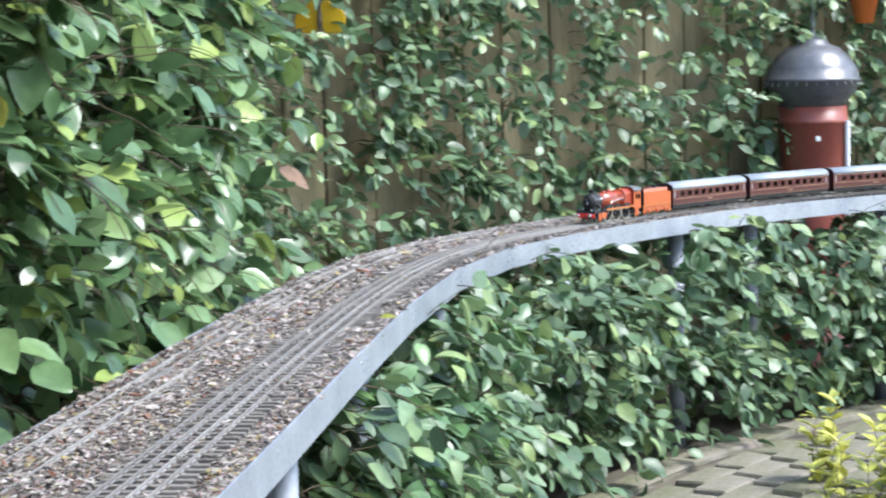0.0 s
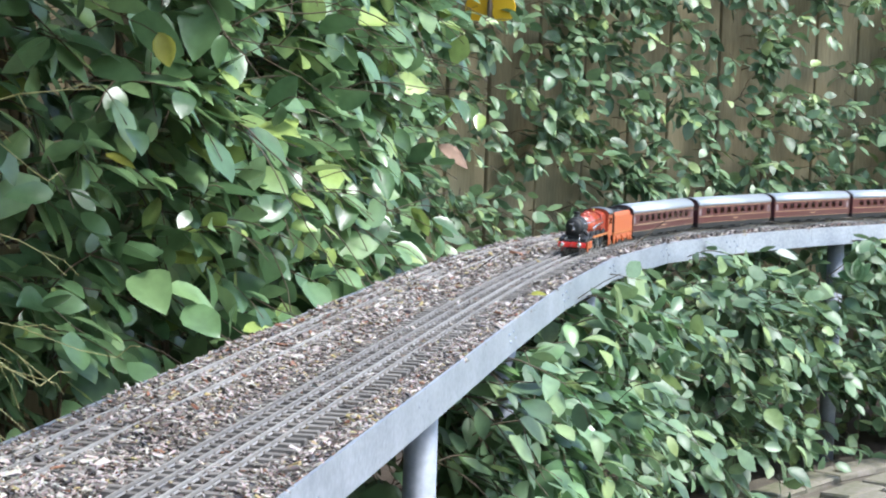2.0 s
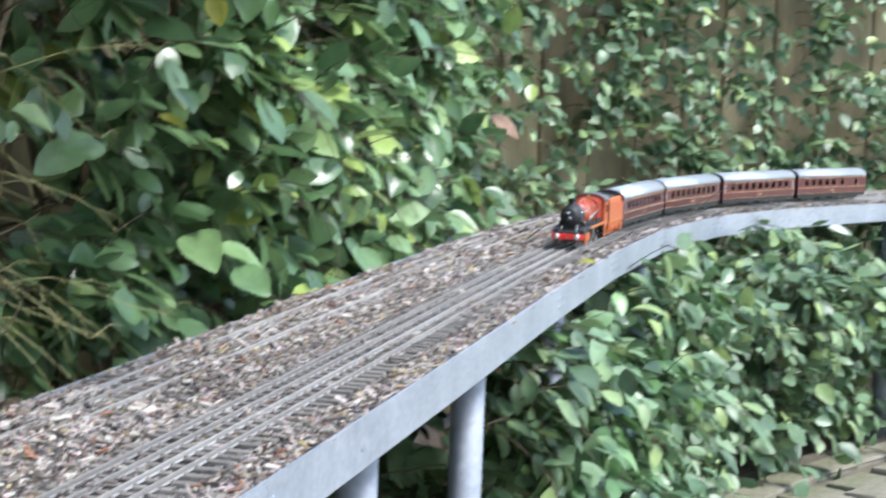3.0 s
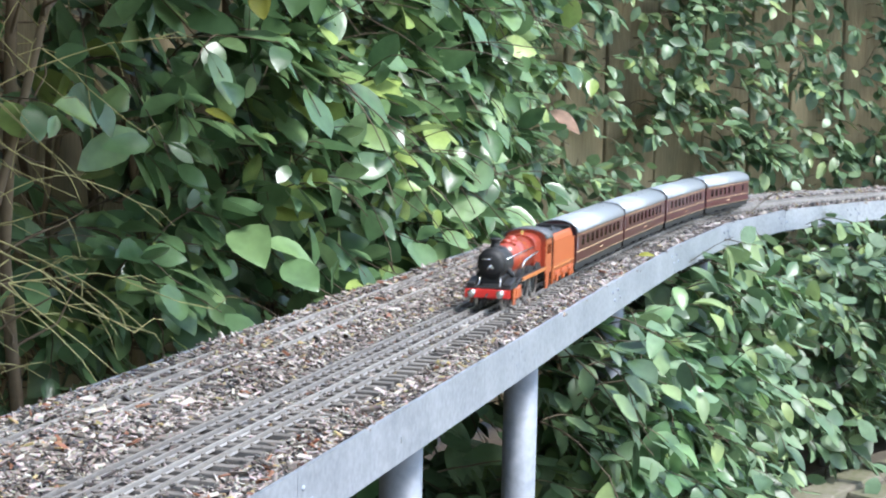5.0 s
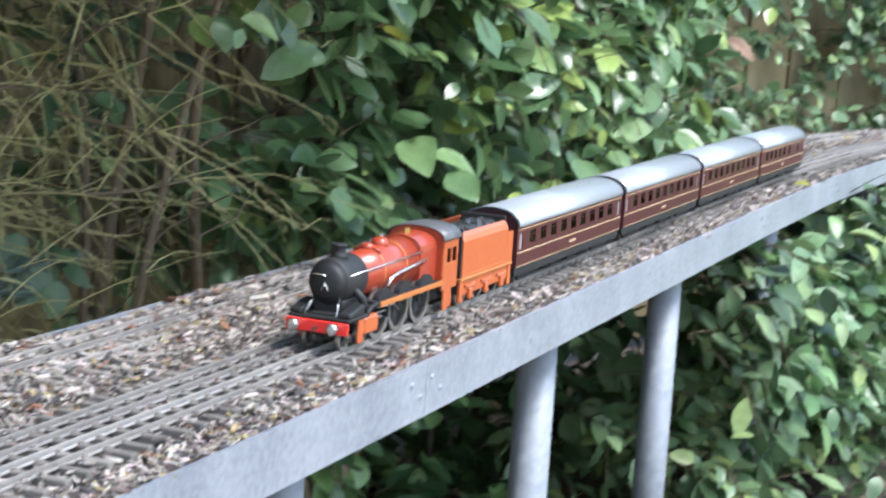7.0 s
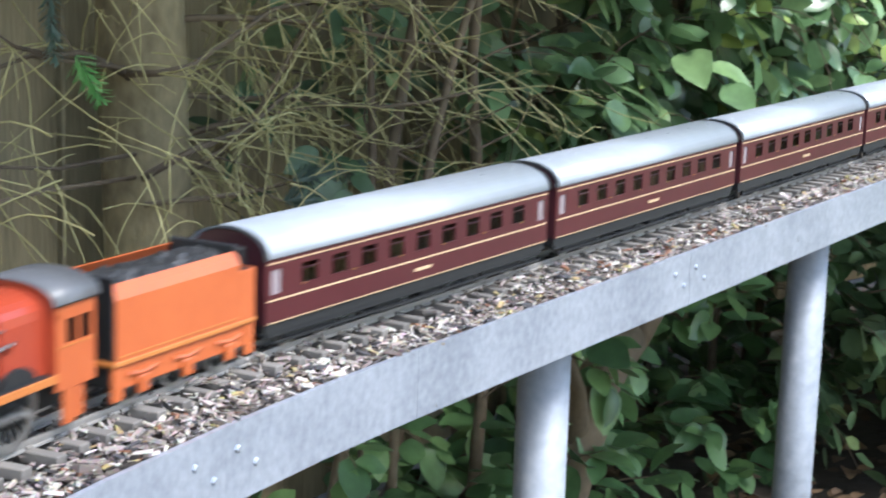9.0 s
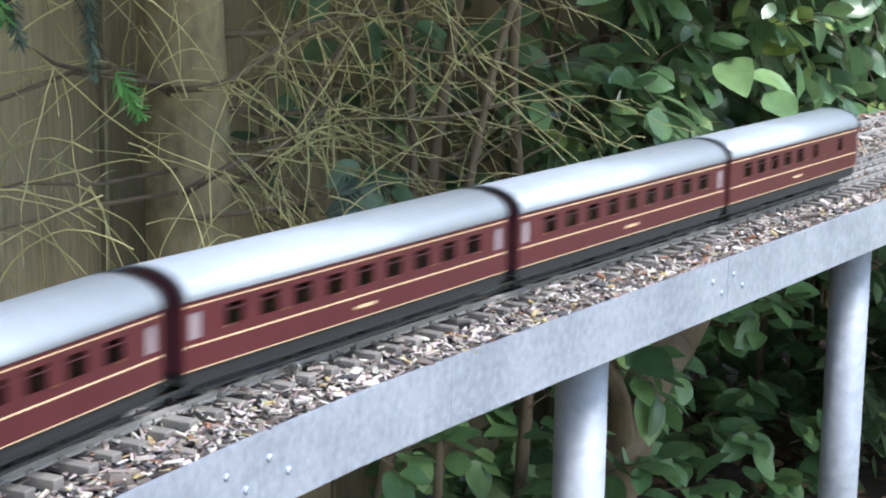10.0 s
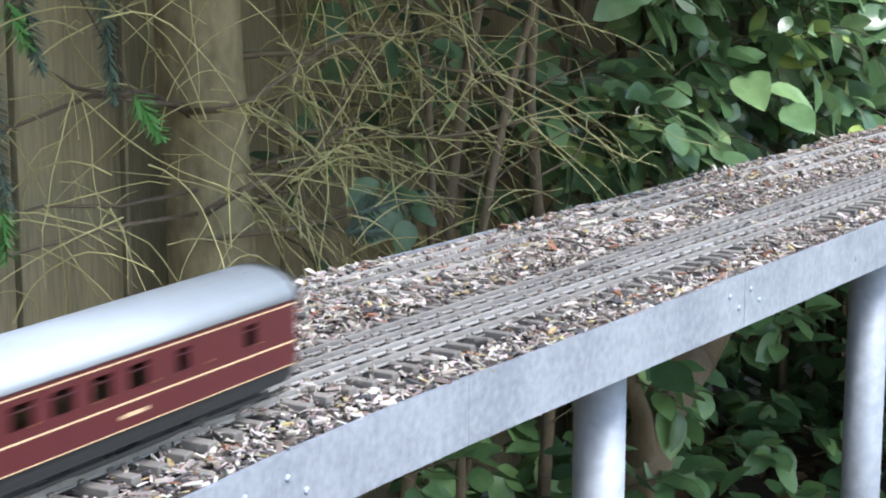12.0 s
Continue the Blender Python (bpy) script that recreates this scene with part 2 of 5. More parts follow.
# ---- the line of the raised railway ----
DECK_Z = 0.70
FRONT = [(-2.6, -0.80), (-1.6, -0.42), (-0.8, -0.20), (-0.3, -0.072), (0.122, 0.0), (1.0, 0.003), (2.3, 0.017), (2.9, 0.018), (3.5, -0.006), (3.98, -0.085), (4.36, -0.235), (4.72, -0.43), (5.08, -0.66), (5.38, -0.90), (5.64, -1.17), (6.1, -1.75)]
F_XY = np.array(FRONT)
F_S = np.concatenate([[0], np.cumsum(np.hypot(*np.diff(F_XY, axis=0).T))])
F_S = F_S - F_S[4] + FRONT[4][0]


def along(s, smooth=0.22):
    """The point of the deck's front edge at the length s, and the heading there, with the corners rounded."""
    ss = np.linspace(s - smooth, s + smooth, 9)
    x = np.interp(ss, F_S, F_XY[:, 0]) + np.minimum(ss - F_S[0], 0) + np.maximum(ss - F_S[-1], 0) * 0.62
    y = np.interp(ss, F_S, F_XY[:, 1]) - np.maximum(ss - F_S[-1], 0) * 0.785
    p = Vector((x.mean(), y.mean(), 0))
    d = Vector((x[-1] - x[0], y[-1] - y[0], 0)).normalized()
    return p, d


def spot(s, off, z=0.0, smooth=0.22):
    p, d = along(s, smooth)
    return Vector((p.x - d.y * off, p.y + d.x * off, z))


def strip(name, s0, s1, step, section, material, parent=None, smooth=False, soft=0.22):
    """A bar of one section (offset, height) swept along the line."""
    n = max(2, int((s1 - s0) / step) + 1)
    verts, faces = [], []
    k = len(section)
    for i in range(n):
        s = s0 + (s1 - s0) * i / (n - 1)
        for off, z in section:
            verts.append(spot(s, off, z, soft))
    for i in range(n - 1):
        for j in range(k):
            a, b = i * k + j, i * k + (j + 1) % k
            faces.append((a, b, b + k, a + k))
    faces.append(tuple(range(k)))
    faces.append(tuple((n - 1) * k + j for j in range(k))[::-1])
    return raw(name, verts, faces, material, parent, smooth)


DECK_W = 0.335
# ---- ground ----
def make_ground():
    n = 60
    verts, faces = [], []
    xs = [math.copysign(abs(u) ** 3, u) * 60 + 1.5 for u in np.linspace(-1, 1, n)]
    ys = [math.copysign(abs(u) ** 3, u) * 60 for u in np.linspace(-1, 1, n)]
    for x in xs:
        for y in ys:
            verts.append((x, y, -0.02 + 0.015 * noise.noise((x * 1.7, y * 1.7, 0))))
    for i in range(n - 1):
        for j in range(n - 1):
            a = i * n + j
            faces.append((a, a + n, a + n + 1, a + 1))
    tagged(raw("ground", verts, faces, M_SOIL, None, True), "dark bare soil under the hedge", "ground", kind="structure")


make_ground()


# ---- raised deck on posts ----
def make_deck():
    deck = tagged(new("railway_viaduct"), "long galvanised steel deck on round posts carrying garden railway tracks", "viaduct")
    strip("deck_plate", -2.6, 7.2, 0.04, [(0.006, DECK_Z - 0.03), (DECK_W - 0.004, DECK_Z - 0.03), (DECK_W - 0.004, DECK_Z - 0.008), (0.006, DECK_Z - 0.008)], M_BALLAST, deck, soft=0.02)
    # straight steel angles, butted panel by panel
    cuts = [tuple(spot(q, 0.0).xy) for q in (-2.4, -1.6, -0.8, -0.4, -0.12, 0.0, 0.122, 0.24, 0.36)] + [(0.84, 0.002), (1.62, 0.008), *F_XY[6:]]
    for a, b in zip(cuts, cuts[1:]):
        a, b = Vector((*a, 0)), Vector((*b, 0))
        d = (b - a).normalized()
        if (b - a).length > 0.3:
            a, b = a + d * 0.0004, b - d * 0.0004
        out = Vector((d.y, -d.x, 0))
        bm = bmesh.new()
        prof = [(0.0, DECK_Z), (0.0, DECK_Z - 0.052), (-0.045, DECK_Z - 0.052), (-0.045, DECK_Z - 0.048), (-0.004, DECK_Z - 0.048), (-0.004, DECK_Z)]
        ends = [[bm.verts.new(p + out * o + Vector((0, 0, z))) for o, z in prof] for p in (a, b)]
        for k in range(6):
            bm.faces.new((ends[0][k], ends[0][(k + 1) % 6], ends[1][(k + 1) % 6], ends[1][k]))
        bm.faces.new(ends[0][::-1])
        bm.faces.new(ends[1])
        bmesh.ops.recalc_face_normals(bm, faces=bm.faces)
        part("fascia", bm, M_STEEL, deck)
    for joint in (0.122, 0.84, 1.62, 2.3, 2.9, 3.48, 3.96, 4.37):
        for k, h in ((-0.034, 0.017), (-0.013, 0.031), (0.013, 0.017), (0.034, 0.031)):
            p, d = along(joint + k, 0.02)
            out = Vector((d.y, -d.x, 0))
            bm = bmesh.new()
            lathe(bm, [(0.0028, -0.004), (0.0028, 0.0008), (0.0016, 0.0018)], 8)
            ob = part("bolt", bm, M_STEEL, deck)
            ob.matrix_basis = Matrix.Translation(spot(joint + k, -0.0005, DECK_Z - h, 0.22 if joint < 0.3 else 0.02)) @ out.to_track_quat("Z", "Y").to_matrix().to_4x4()
    # bird lime on the steel
    for x, z, w, h in ((0.232, 0.681, 0.0013, 0.0062), (0.387, 0.653, 0.0013, 0.0035), (0.02, 0.676, 0.001, 0.003), (1.12, 0.672, 0.001, 0.004)):
        bm = bmesh.new()
        lathe(bm, [(1.0, 0.0), (0.7, 0.4), (0.1, 0.5)], 10)
        ob = part("splash", bm, M_ROOF, deck, "dried white splash")
        ob.matrix_basis = Matrix.Translation((x, 0.0015 if x < 0.8 else 0.002, z)) @ Matrix.Rotation(radians(90), 4, "X") @ Matrix.Diagonal((w, h, 0.003, 1))
    strip("back_edging", -2.6, 7.2, 0.15, [(DECK_W - 0.003, DECK_Z - 0.05), (DECK_W + 0.001, DECK_Z - 0.05), (DECK_W + 0.001, DECK_Z - 0.001), (DECK_W - 0.003, DECK_Z - 0.001)], M_STEEL, deck)
    bm = bmesh.new()
    tube(bm, [(0, 0, -0.03), (0, 0, DECK_Z - 0.05)], 0.02415, 24)
    post = part("post", bm, M_TUBE, deck, smooth=True)
    first = True
    for s in POSTS:
        ob = post if first else new("post", post.data)
        first = False
        ob.parent = deck
        ob.location = spot(s, 0.072)


POSTS = [-1.3, -0.3, 0.690, 1.370, 1.955, 2.635, 3.52, 4.42, 5.05, 5.45, 6.1, 6.7]
make_deck()

AXIS = 0.085
RAILS = (0.069, 0.0905, 0.112, 0.133)
RAIL_Z = DECK_Z + 0.008


# ---- track ----
def make_tracks():
    rail_section = lambda off, z0, z1: [(off - 0.0016, z0), (off + 0.0016, z0), (off + 0.0016, z0 + 0.0012), (off + 0.0006, z0 + 0.0018), (off + 0.0011, z1 - 0.0016), (off + 0.0011, z1), (off - 0.0011, z1), (off - 0.0011, z1 - 0.0016), (off - 0.0006, z0 + 0.0018), (off - 0.0016, z0 + 0.0012)]
    for name, rails, lo, hi, label, skip in (
        ("front_track", RAILS, 0.045, 0.157, "grey weathered track with four rails on wooden sleepers", 0.0),
        ("back_track", (0.238, 0.270, 0.292), 0.205, 0.322, "disused dull rails half buried in wood chips", 0.0),
    ):
        track = tagged(new(name), label, "railway track", "tracks on the deck")
        low = 0.0 if name == "front_track" else 0.0032
        for off in rails:
            strip("rail", -2.6, 7.2, 0.1, rail_section(off, DECK_Z + 0.002 - low, RAIL_Z - low), M_RAIL, track)
        rng = random.Random(5)
        shapes = []
        for k in range(6):
            bm = bmesh.new()
            w, h = 0.0047 + rng.uniform(-0.0006, 0.0006), 0.0075
            box(bm, -w, w, lo + rng.uniform(-0.002, 0.002), hi + rng.uniform(-0.003, 0.003), 0, h, 0.0007)
            me = bpy.data.meshes.new("sleeper")
            bm.to_mesh(me)
            bm.free()
            me.materials.append(M_SLEEPER)
            shapes.append(me)
        chair = bmesh.new()
        box(chair, -0.0028, 0.0028, -0.0031, 0.0031, 0, 0.0022, 0.0005)
        verts, faces = [], []
        cv = [v.co.copy() for v in chair.verts]
        chair.verts.index_update()
        cf = [[v.index for v in f.verts] for f in chair.faces]
        chair.free()
        s, count = -0.9, 0
        while s < 6.6:
            p, d = along(s)
            turn = math.atan2(d.y, d.x) + rng.uniform(-0.03, 0.03)
            ob = new("sleeper", rng.choice(shapes)) if count < 290 else None
            z = DECK_Z - 0.0045 - low + rng.uniform(-0.0006, 0.0006)
            m = Matrix.Translation((p.x, p.y, z)) @ Matrix.Rotation(turn, 4, "Z")
            if ob:
                ob.parent = track
                ob.matrix_basis = m
            for off in rails:
                base = len(verts)
                verts += [m @ (v + Vector((0, off, 0.0072))) for v in cv]
                faces += [[base + i for i in f] for f in cf]
            s += 0.0262
            count += 1
        tagged(raw("chair", verts, faces, M_SLEEPER, track), kind="stuff")


make_tracks()


# ---- wood chips and grit on the deck ----
def make_chips(name, count, s0, s1, seed, bed, size, label, material, rise=1.0):
    rng = np.random.default_rng(seed)
    s = s0 + (s1 - s0) * rng.random(count)
    off = bed(rng, count)
    tab = np.linspace(s0 - 0.01, s1 + 0.01, 300)
    pts = [along(q) for q in tab]
    px, py = [np.interp(s, tab, [coord(p) for p, _ in pts]) for coord in (lambda v: v.x, lambda v: v.y)]
    dx, dy = [np.interp(s, tab, [g(d) for _, d in pts]) for g in (lambda v: v.x, lambda v: v.y)]
    c = np.stack([px - dy * off, py + dx * off, np.zeros(count)], 1)
    heap = 0.5 + 0.5 * np.sin(s * 9 + off * 40) * np.cos(s * 5.3 - off * 61)
    c[:, 2] = DECK_Z - 0.005 + rise * (0.008 * rng.random(count) * (0.4 + heap) + 0.003 * heap)
    L = size * rng.lognormal(0, 0.36, count)
    W = L * rng.uniform(0.14, 0.5, count)
    T = L * rng.uniform(0.06, 0.18, count)
    yaw = rng.uniform(0, 2 * np.pi, count)
    tilt = rng.normal(0, 0.28, count)
    roll = rng.normal(0, 0.35, count)
    base = np.array([(-.5, -.5, -.5), (.5, -.35, -.5), (.5, .35, -.5), (-.5, .5, -.5), (-.45, -.4, .5), (.42, -.3, .4), (.45, .3, .5), (-.4, .42, .45)])
    v = base[None] * np.stack([L, W, T], 1)[:, None] + rng.normal(0, 0.08, (count, 8, 3)) * W[:, None, None]
    ca, sa, cb, sb, cr, sr = np.cos(yaw), np.sin(yaw), np.cos(tilt), np.sin(tilt), np.cos(roll), np.sin(roll)
    x, y, z = v[..., 0], v[..., 1], v[..., 2]
    y, z = y * cr[:, None] - z * sr[:, None], y * sr[:, None] + z * cr[:, None]
    x, z = x * cb[:, None] + z * sb[:, None], -x * sb[:, None] + z * cb[:, None]
    x, y = x * ca[:, None] - y * sa[:, None], x * sa[:, None] + y * ca[:, None]
    v = np.stack([x, y, z], -1) + c[:, None]
    f = np.array([(4, 5, 6, 7), (0, 1, 5, 4), (1, 2, 6, 5), (2, 3, 7, 6), (3, 0, 4, 7)])
    f = (f[None] + 8 * np.arange(count)[:, None, None]).reshape(-1, 4)
    return tagged(raw(name, v.reshape(-1, 3).tolist(), f.tolist(), material), label, "wood chips", kind="stuff")


def bed_wide(rng, n):
    r = rng.random(n)
    return np.where(r < 0.10, rng.uniform(0.006, 0.045, n), np.where(r < 0.15, rng.uniform(0.045, 0.15, n), rng.uniform(0.148, DECK_W - 0.006, n)))


def bed_lip(rng, n):
    return rng.uniform(0.004, 0.056, n)


def bed_rails(rng, n):
    return rng.uniform(0.05, 0.16, n)


make_chips("wood_chips", 22000, -0.4, 2.6, 1, bed_wide, 0.0078, "grey and brown wood chips strewn between the tracks", M_CHIPS)
make_chips("wood_chips", 11000, 2.6, 5.6, 2, bed_wide, 0.0095, "grey and brown wood chips strewn between the tracks", M_CHIPS)
make_chips("wood_chips", 4200, -0.4, 2.6, 3, bed_lip, 0.0072, "pale wood chips along the steel edge of the deck", M_CHIPS, 0.5)
make_chips("wood_chips", 2600, -0.4, 3.4, 9, bed_rails, 0.0068, "small wood chips caught between the rails", M_CHIPS, 0.8)
make_chips("grit", 9000, -0.4, 2.6, 4, bed_wide, 0.005, "dark fine grit and crumbled bark on the deck", M_GRIT)
make_chips("grit", 6500, -0.4, 3.4, 6, bed_rails, 0.0055, "dark fine grit between the rails", M_GRIT)


# ---- fence ----
def make_fence():
    fence = tagged(new("fence_1"), "brown weathered upright timber board fence behind the plants", "fence", kind="structure")
    rng = random.Random(8)
    s, k = -2.2, 0
    while s < 8.6:
        w = rng.uniform(0.16, 0.2)
        p, d = along(s, 0.3)
        q, _ = along(s + w, 0.3)
        nrm = Vector((-d.y, d.x, 0))
        a, b = p + nrm * FENCE, q + Vector((-_.y, _.x, 0)) * FENCE
        e = (b - a)
        L = e.length
        bm = bmesh.new()
        top = 2.0 + rng.uniform(-0.01, 0.01)
        box(bm, 0.0, L - 0.011, 0, 0.019, 0.01, top, 0.003)
        box(bm, L - 0.045, L + 0.034, 0.045, 0.06, 0.01, top - 0.03)
        k += 1
        ob = part("board", bm, M_FENCE, fence)
        ob.matrix_basis = Matrix.Translation(a) @ Matrix.Rotation(math.atan2(e.y, e.x) + rng.uniform(-0.02, 0.02), 4, "Z")
        s += w
    for z in (0.35, 1.05, 1.75):
        strip("rail", -2.2, 8.6, 0.3, [(FENCE + 0.064, z), (FENCE + 0.1, z), (FENCE + 0.1, z + 0.09), (FENCE + 0.064, z + 0.09)], M_FENCE, fence)


FENCE = 1.02
make_fence()


# ---- plants ----
def leaf_template(teeth=False):
    """A leaf from stalk to tip: folded along its midrib, drooping towards the tip. Length 1 along x, up z."""
    xs = [0.0, 0.08, 0.22, 0.42, 0.62, 0.80, 0.93, 1.0]
    ws = [0.012, 0.20, 0.40, 0.5, 0.46, 0.31, 0.13, 0.0]
    verts, faces = [], []
    for x, w in zip(xs, ws):
        droop = -0.22 * x * x
        verts += [(x, -w, 0.32 * w + droop), (x, 0, droop), (x, w, 0.32 * w + droop)]
    for k in range(len(xs) - 1):
        a = 3 * k
        faces += [(a, a + 3, a + 4, a + 1), (a + 1, a + 4, a + 5, a + 2)]
    return np.array(verts), np.array(faces)


LEAF_V, LEAF_F = leaf_template()


def leaves(name, P, D, N, L, W, material, parent, rng):
    """All leaves of a plant: places, directions of the tips, upward sides, lengths and widths."""
    D = D / np.linalg.norm(D, axis=1, keepdims=True)
    Y = np.cross(N, D)
    Y /= np.linalg.norm(Y, axis=1, keepdims=True) + 1e-9
    Z = np.cross(D, Y)
    n = len(P)
    curl = rng.uniform(-0.2, 1.5, n)
    fold = rng.uniform(-0.1, 0.9, n)
    tv = LEAF_V
    x = tv[None, :, 0] * L[:, None]
    y = tv[None, :, 1] * W[:, None] * (1 + 0.05 * rng.normal(0, 1, (n, len(tv))))
    z = (-0.22 * tv[None, :, 0] ** 2 * curl[:, None] + 0.32 * np.abs(tv[None, :, 1]) * fold[:, None]) * L[:, None] + rng.normal(0, 0.01, (n, len(tv))) * L[:, None]
    v = P[:, None] + x[..., None] * D[:, None] + y[..., None] * Y[:, None] + z[..., None] * Z[:, None]
    f = (LEAF_F[None] + len(tv) * np.arange(n)[:, None, None]).reshape(-1, 4)
    ob = raw(name, v.reshape(-1, 3).tolist(), f.tolist(), material, parent, True)
    return tagged(ob, kind="stuff")


def twigs(name, lines, material, parent, sides=4):
    """Many thin stems in one mesh; lines: lists of points with a radius at each end."""
    verts, faces = [], []
    for pts, r0, r1 in lines:
        base = len(verts)
        m = len(pts)
        for i, p in enumerate(pts):
            a, b = pts[max(i - 1, 0)], pts[min(i + 1, m - 1)]
            d = np.array(b) - np.array(a)
            d = d / (np.linalg.norm(d) + 1e-9)
            u = np.cross(d, (0.3, 0.2, 0.93))
            u = u / (np.linalg.norm(u) + 1e-9)
            w = np.cross(d, u)
            r = r0 + (r1 - r0) * i / (m - 1)
            for k in range(sides):
                t = 2 * math.pi * k / sides
                verts.append(tuple(np.array(p) + (u * math.cos(t) + w * math.sin(t)) * r))
        for i in range(m - 1):
            for k in range(sides):
                q = base + i * sides
                faces.append((q + k, q + (k + 1) % sides, q + sides + (k + 1) % sides, q + sides + k))
    return raw(name, verts, faces, material, parent, True)


def climbing(name, label, category, seed, shoots, place, size, material, bark, reach=(0.12, 0.3), per=(6, 11), droop=0.5, wide=0.58, upright=0.35):
    """A leafy plant of many shoots. place(rng) gives where a shoot starts (length, offset, height); it grows towards the open side and bends down."""
    rng = np.random.default_rng(seed)
    plant = tagged(new(name), label, category)
    P, D, N, L, stems = [], [], [], [], []
    for _ in range(shoots):
        s, off, z, grow = place(rng)
        p, d = along(s, 0.3)
        ax, nr = np.array((d.x, d.y, 0)), np.array((-d.y, d.x, 0))
        at = np.array((p.x, p.y, z)) + nr * off
        go = -nr * rng.uniform(0.3, 1.0) + ax * rng.normal(-0.15, 0.55) + np.array((0, 0, rng.uniform(-0.3, 0.7)))
        go /= np.linalg.norm(go)
        length = rng.uniform(*reach) * grow
        count = int(rng.integers(*per))
        pts = [at]
        for k in range(count):
            go = go + np.array((0, 0, -droop * 0.25)) + rng.normal(0, 0.13, 3)
            go /= np.linalg.norm(go)
            at = at + go * length / count
            pts.append(at)
            side = np.cross(go, (0, 0, 1)) * (1 if k % 2 else -1)
            tip = go * 0.45 + side * rng.uniform(0.3, 1.0) - nr * rng.uniform(0.0, 0.8) + rng.normal(0, 0.42, 3) + np.array((0, 0, -rng.uniform(0.0, 0.9) * droop * 1.6))
            up = -nr * rng.uniform(0.2, 1.0) + np.array((0, 0, rng.uniform(0.2, 1.0) + upright)) + rng.normal(0, 0.45, 3)
            here = float((at + tip * 0.03 - np.array((p.x, p.y, 0))) @ nr)
            if at[2] > DECK_Z - 0.085 and -0.03 < here < DECK_W + 0.015 or at[2] > DECK_Z + 0.03 and here < DECK_W + 0.015:
                continue
            P.append(at + tip * 0.008)
            D.append(tip)
            N.append(up)
            L.append(rng.uniform(*size) * (0.6 + 0.4 * min(1, (count - k) / 3)))
        stems.append((pts, 0.0017, 0.0008))
    P, D, N, L = map(np.array, (P, D, N, L))
    N = N / np.linalg.norm(N, axis=1, keepdims=True)
    leaves("foliage", P, D, N, L, L * wide * rng.uniform(0.8, 1.25, len(L)), material, plant, rng)
    tagged(twigs("stem", stems, bark, plant, 3), kind="stuff")
    return plant


def bush_place(rng):
    """Shoots gather in clumps with hollows between them; the near end thins out and lies further back."""
    while True:
        s = 1.42 + 2.35 * rng.random() ** 0.9
        z = rng.uniform(0.66, 1.66)
        if noise.noise((s * 4.2, z * 4.2, 3.0)) + 0.5 * noise.noise((s * 9.0, z * 9.0, 7.0)) > -0.10 + 0.25 * max(0.0, 1.9 - s):
            break
    off = 0.45 + 0.13 * noise.noise((s * 2.2, z * 2.2, 1.0)) + 0.30 * rng.random() ** 1.3
    if s < 2.1:
        off += (2.1 - s) * 0.22
    if s > 3.2:
        off += (s - 3.2) * 0.45
    return s, off, z, 1.0


def wall_place(rng):
    s = rng.uniform(3.0, 8.3)
    z = rng.uniform(0.3, 1.85)
    return s, rng.uniform(0.84, 1.0), z, 0.75


def low_place(rng):
    s = 2.25 + 4.6 * rng.random()
    z = rng.uniform(0.08, 0.66)
    lean = 0.16 if s < 2.9 else 0.05
    return s, lean - 0.05 + 0.5 * rng.random() ** 1.7 + 0.05 * math.sin(s * 7), z, 1.0


def floor_place(rng):
    s = rng.uniform(0.7, 3.2)
    off = rng.uniform(0.45, 1.0)
    return s, off, 0.03 + 0.42 * rng.random() ** 1.5 * min(1, max(0.15, (s - 0.6) / 0.9)), 0.6


def spill_place(rng):
    s = rng.uniform(2.55, 3.6)
    return s, rng.uniform(0.05, 0.3), rng.uniform(0.2, 0.62), 1.0


def back_place(rng):
    s = rng.uniform(1.25, 3.4)
    return s, rng.uniform(0.74, 0.98), rng.uniform(0.4, 1.7), 0.8


climbing("laurel_hedge", "dense glossy green climber hedge hanging over the deck", "hedge", 11, 800, bush_place, (0.042, 0.092), M_LAUREL, M_BARK)
climbing("fence_climber", "small-leaved green climber spread over the timber fence", "climbing plant", 12, 1750, wall_place, (0.04, 0.072), M_IVY, M_BARK, (0.12, 0.28), (6, 11))
climbing("fence_climber", "sparse dark climber growing up the shaded timber fence", "climbing plant", 17, 190, back_place, (0.045, 0.08), M_IVY, M_BARK, (0.15, 0.32), (5, 9))
climbing("undergrowth", "tangled green leafy undergrowth below the railway deck", "undergrowth", 13, 1150, low_place, (0.04, 0.078), M_IVY, M_BARK)
climbing("undergrowth", "light green leafy shoots spilling out beside the posts", "undergrowth", 15, 120, spill_place, (0.05, 0.09), M_COVER, M_BARK)
climbing("ground_cover", "low broad-leaved green plants on dark soil", "ground cover", 14, 330, floor_place, (0.05, 0.085), M_COVER, M_BARK, (0.08, 0.18), (4, 8), 0.25, 0.62, 0.8)


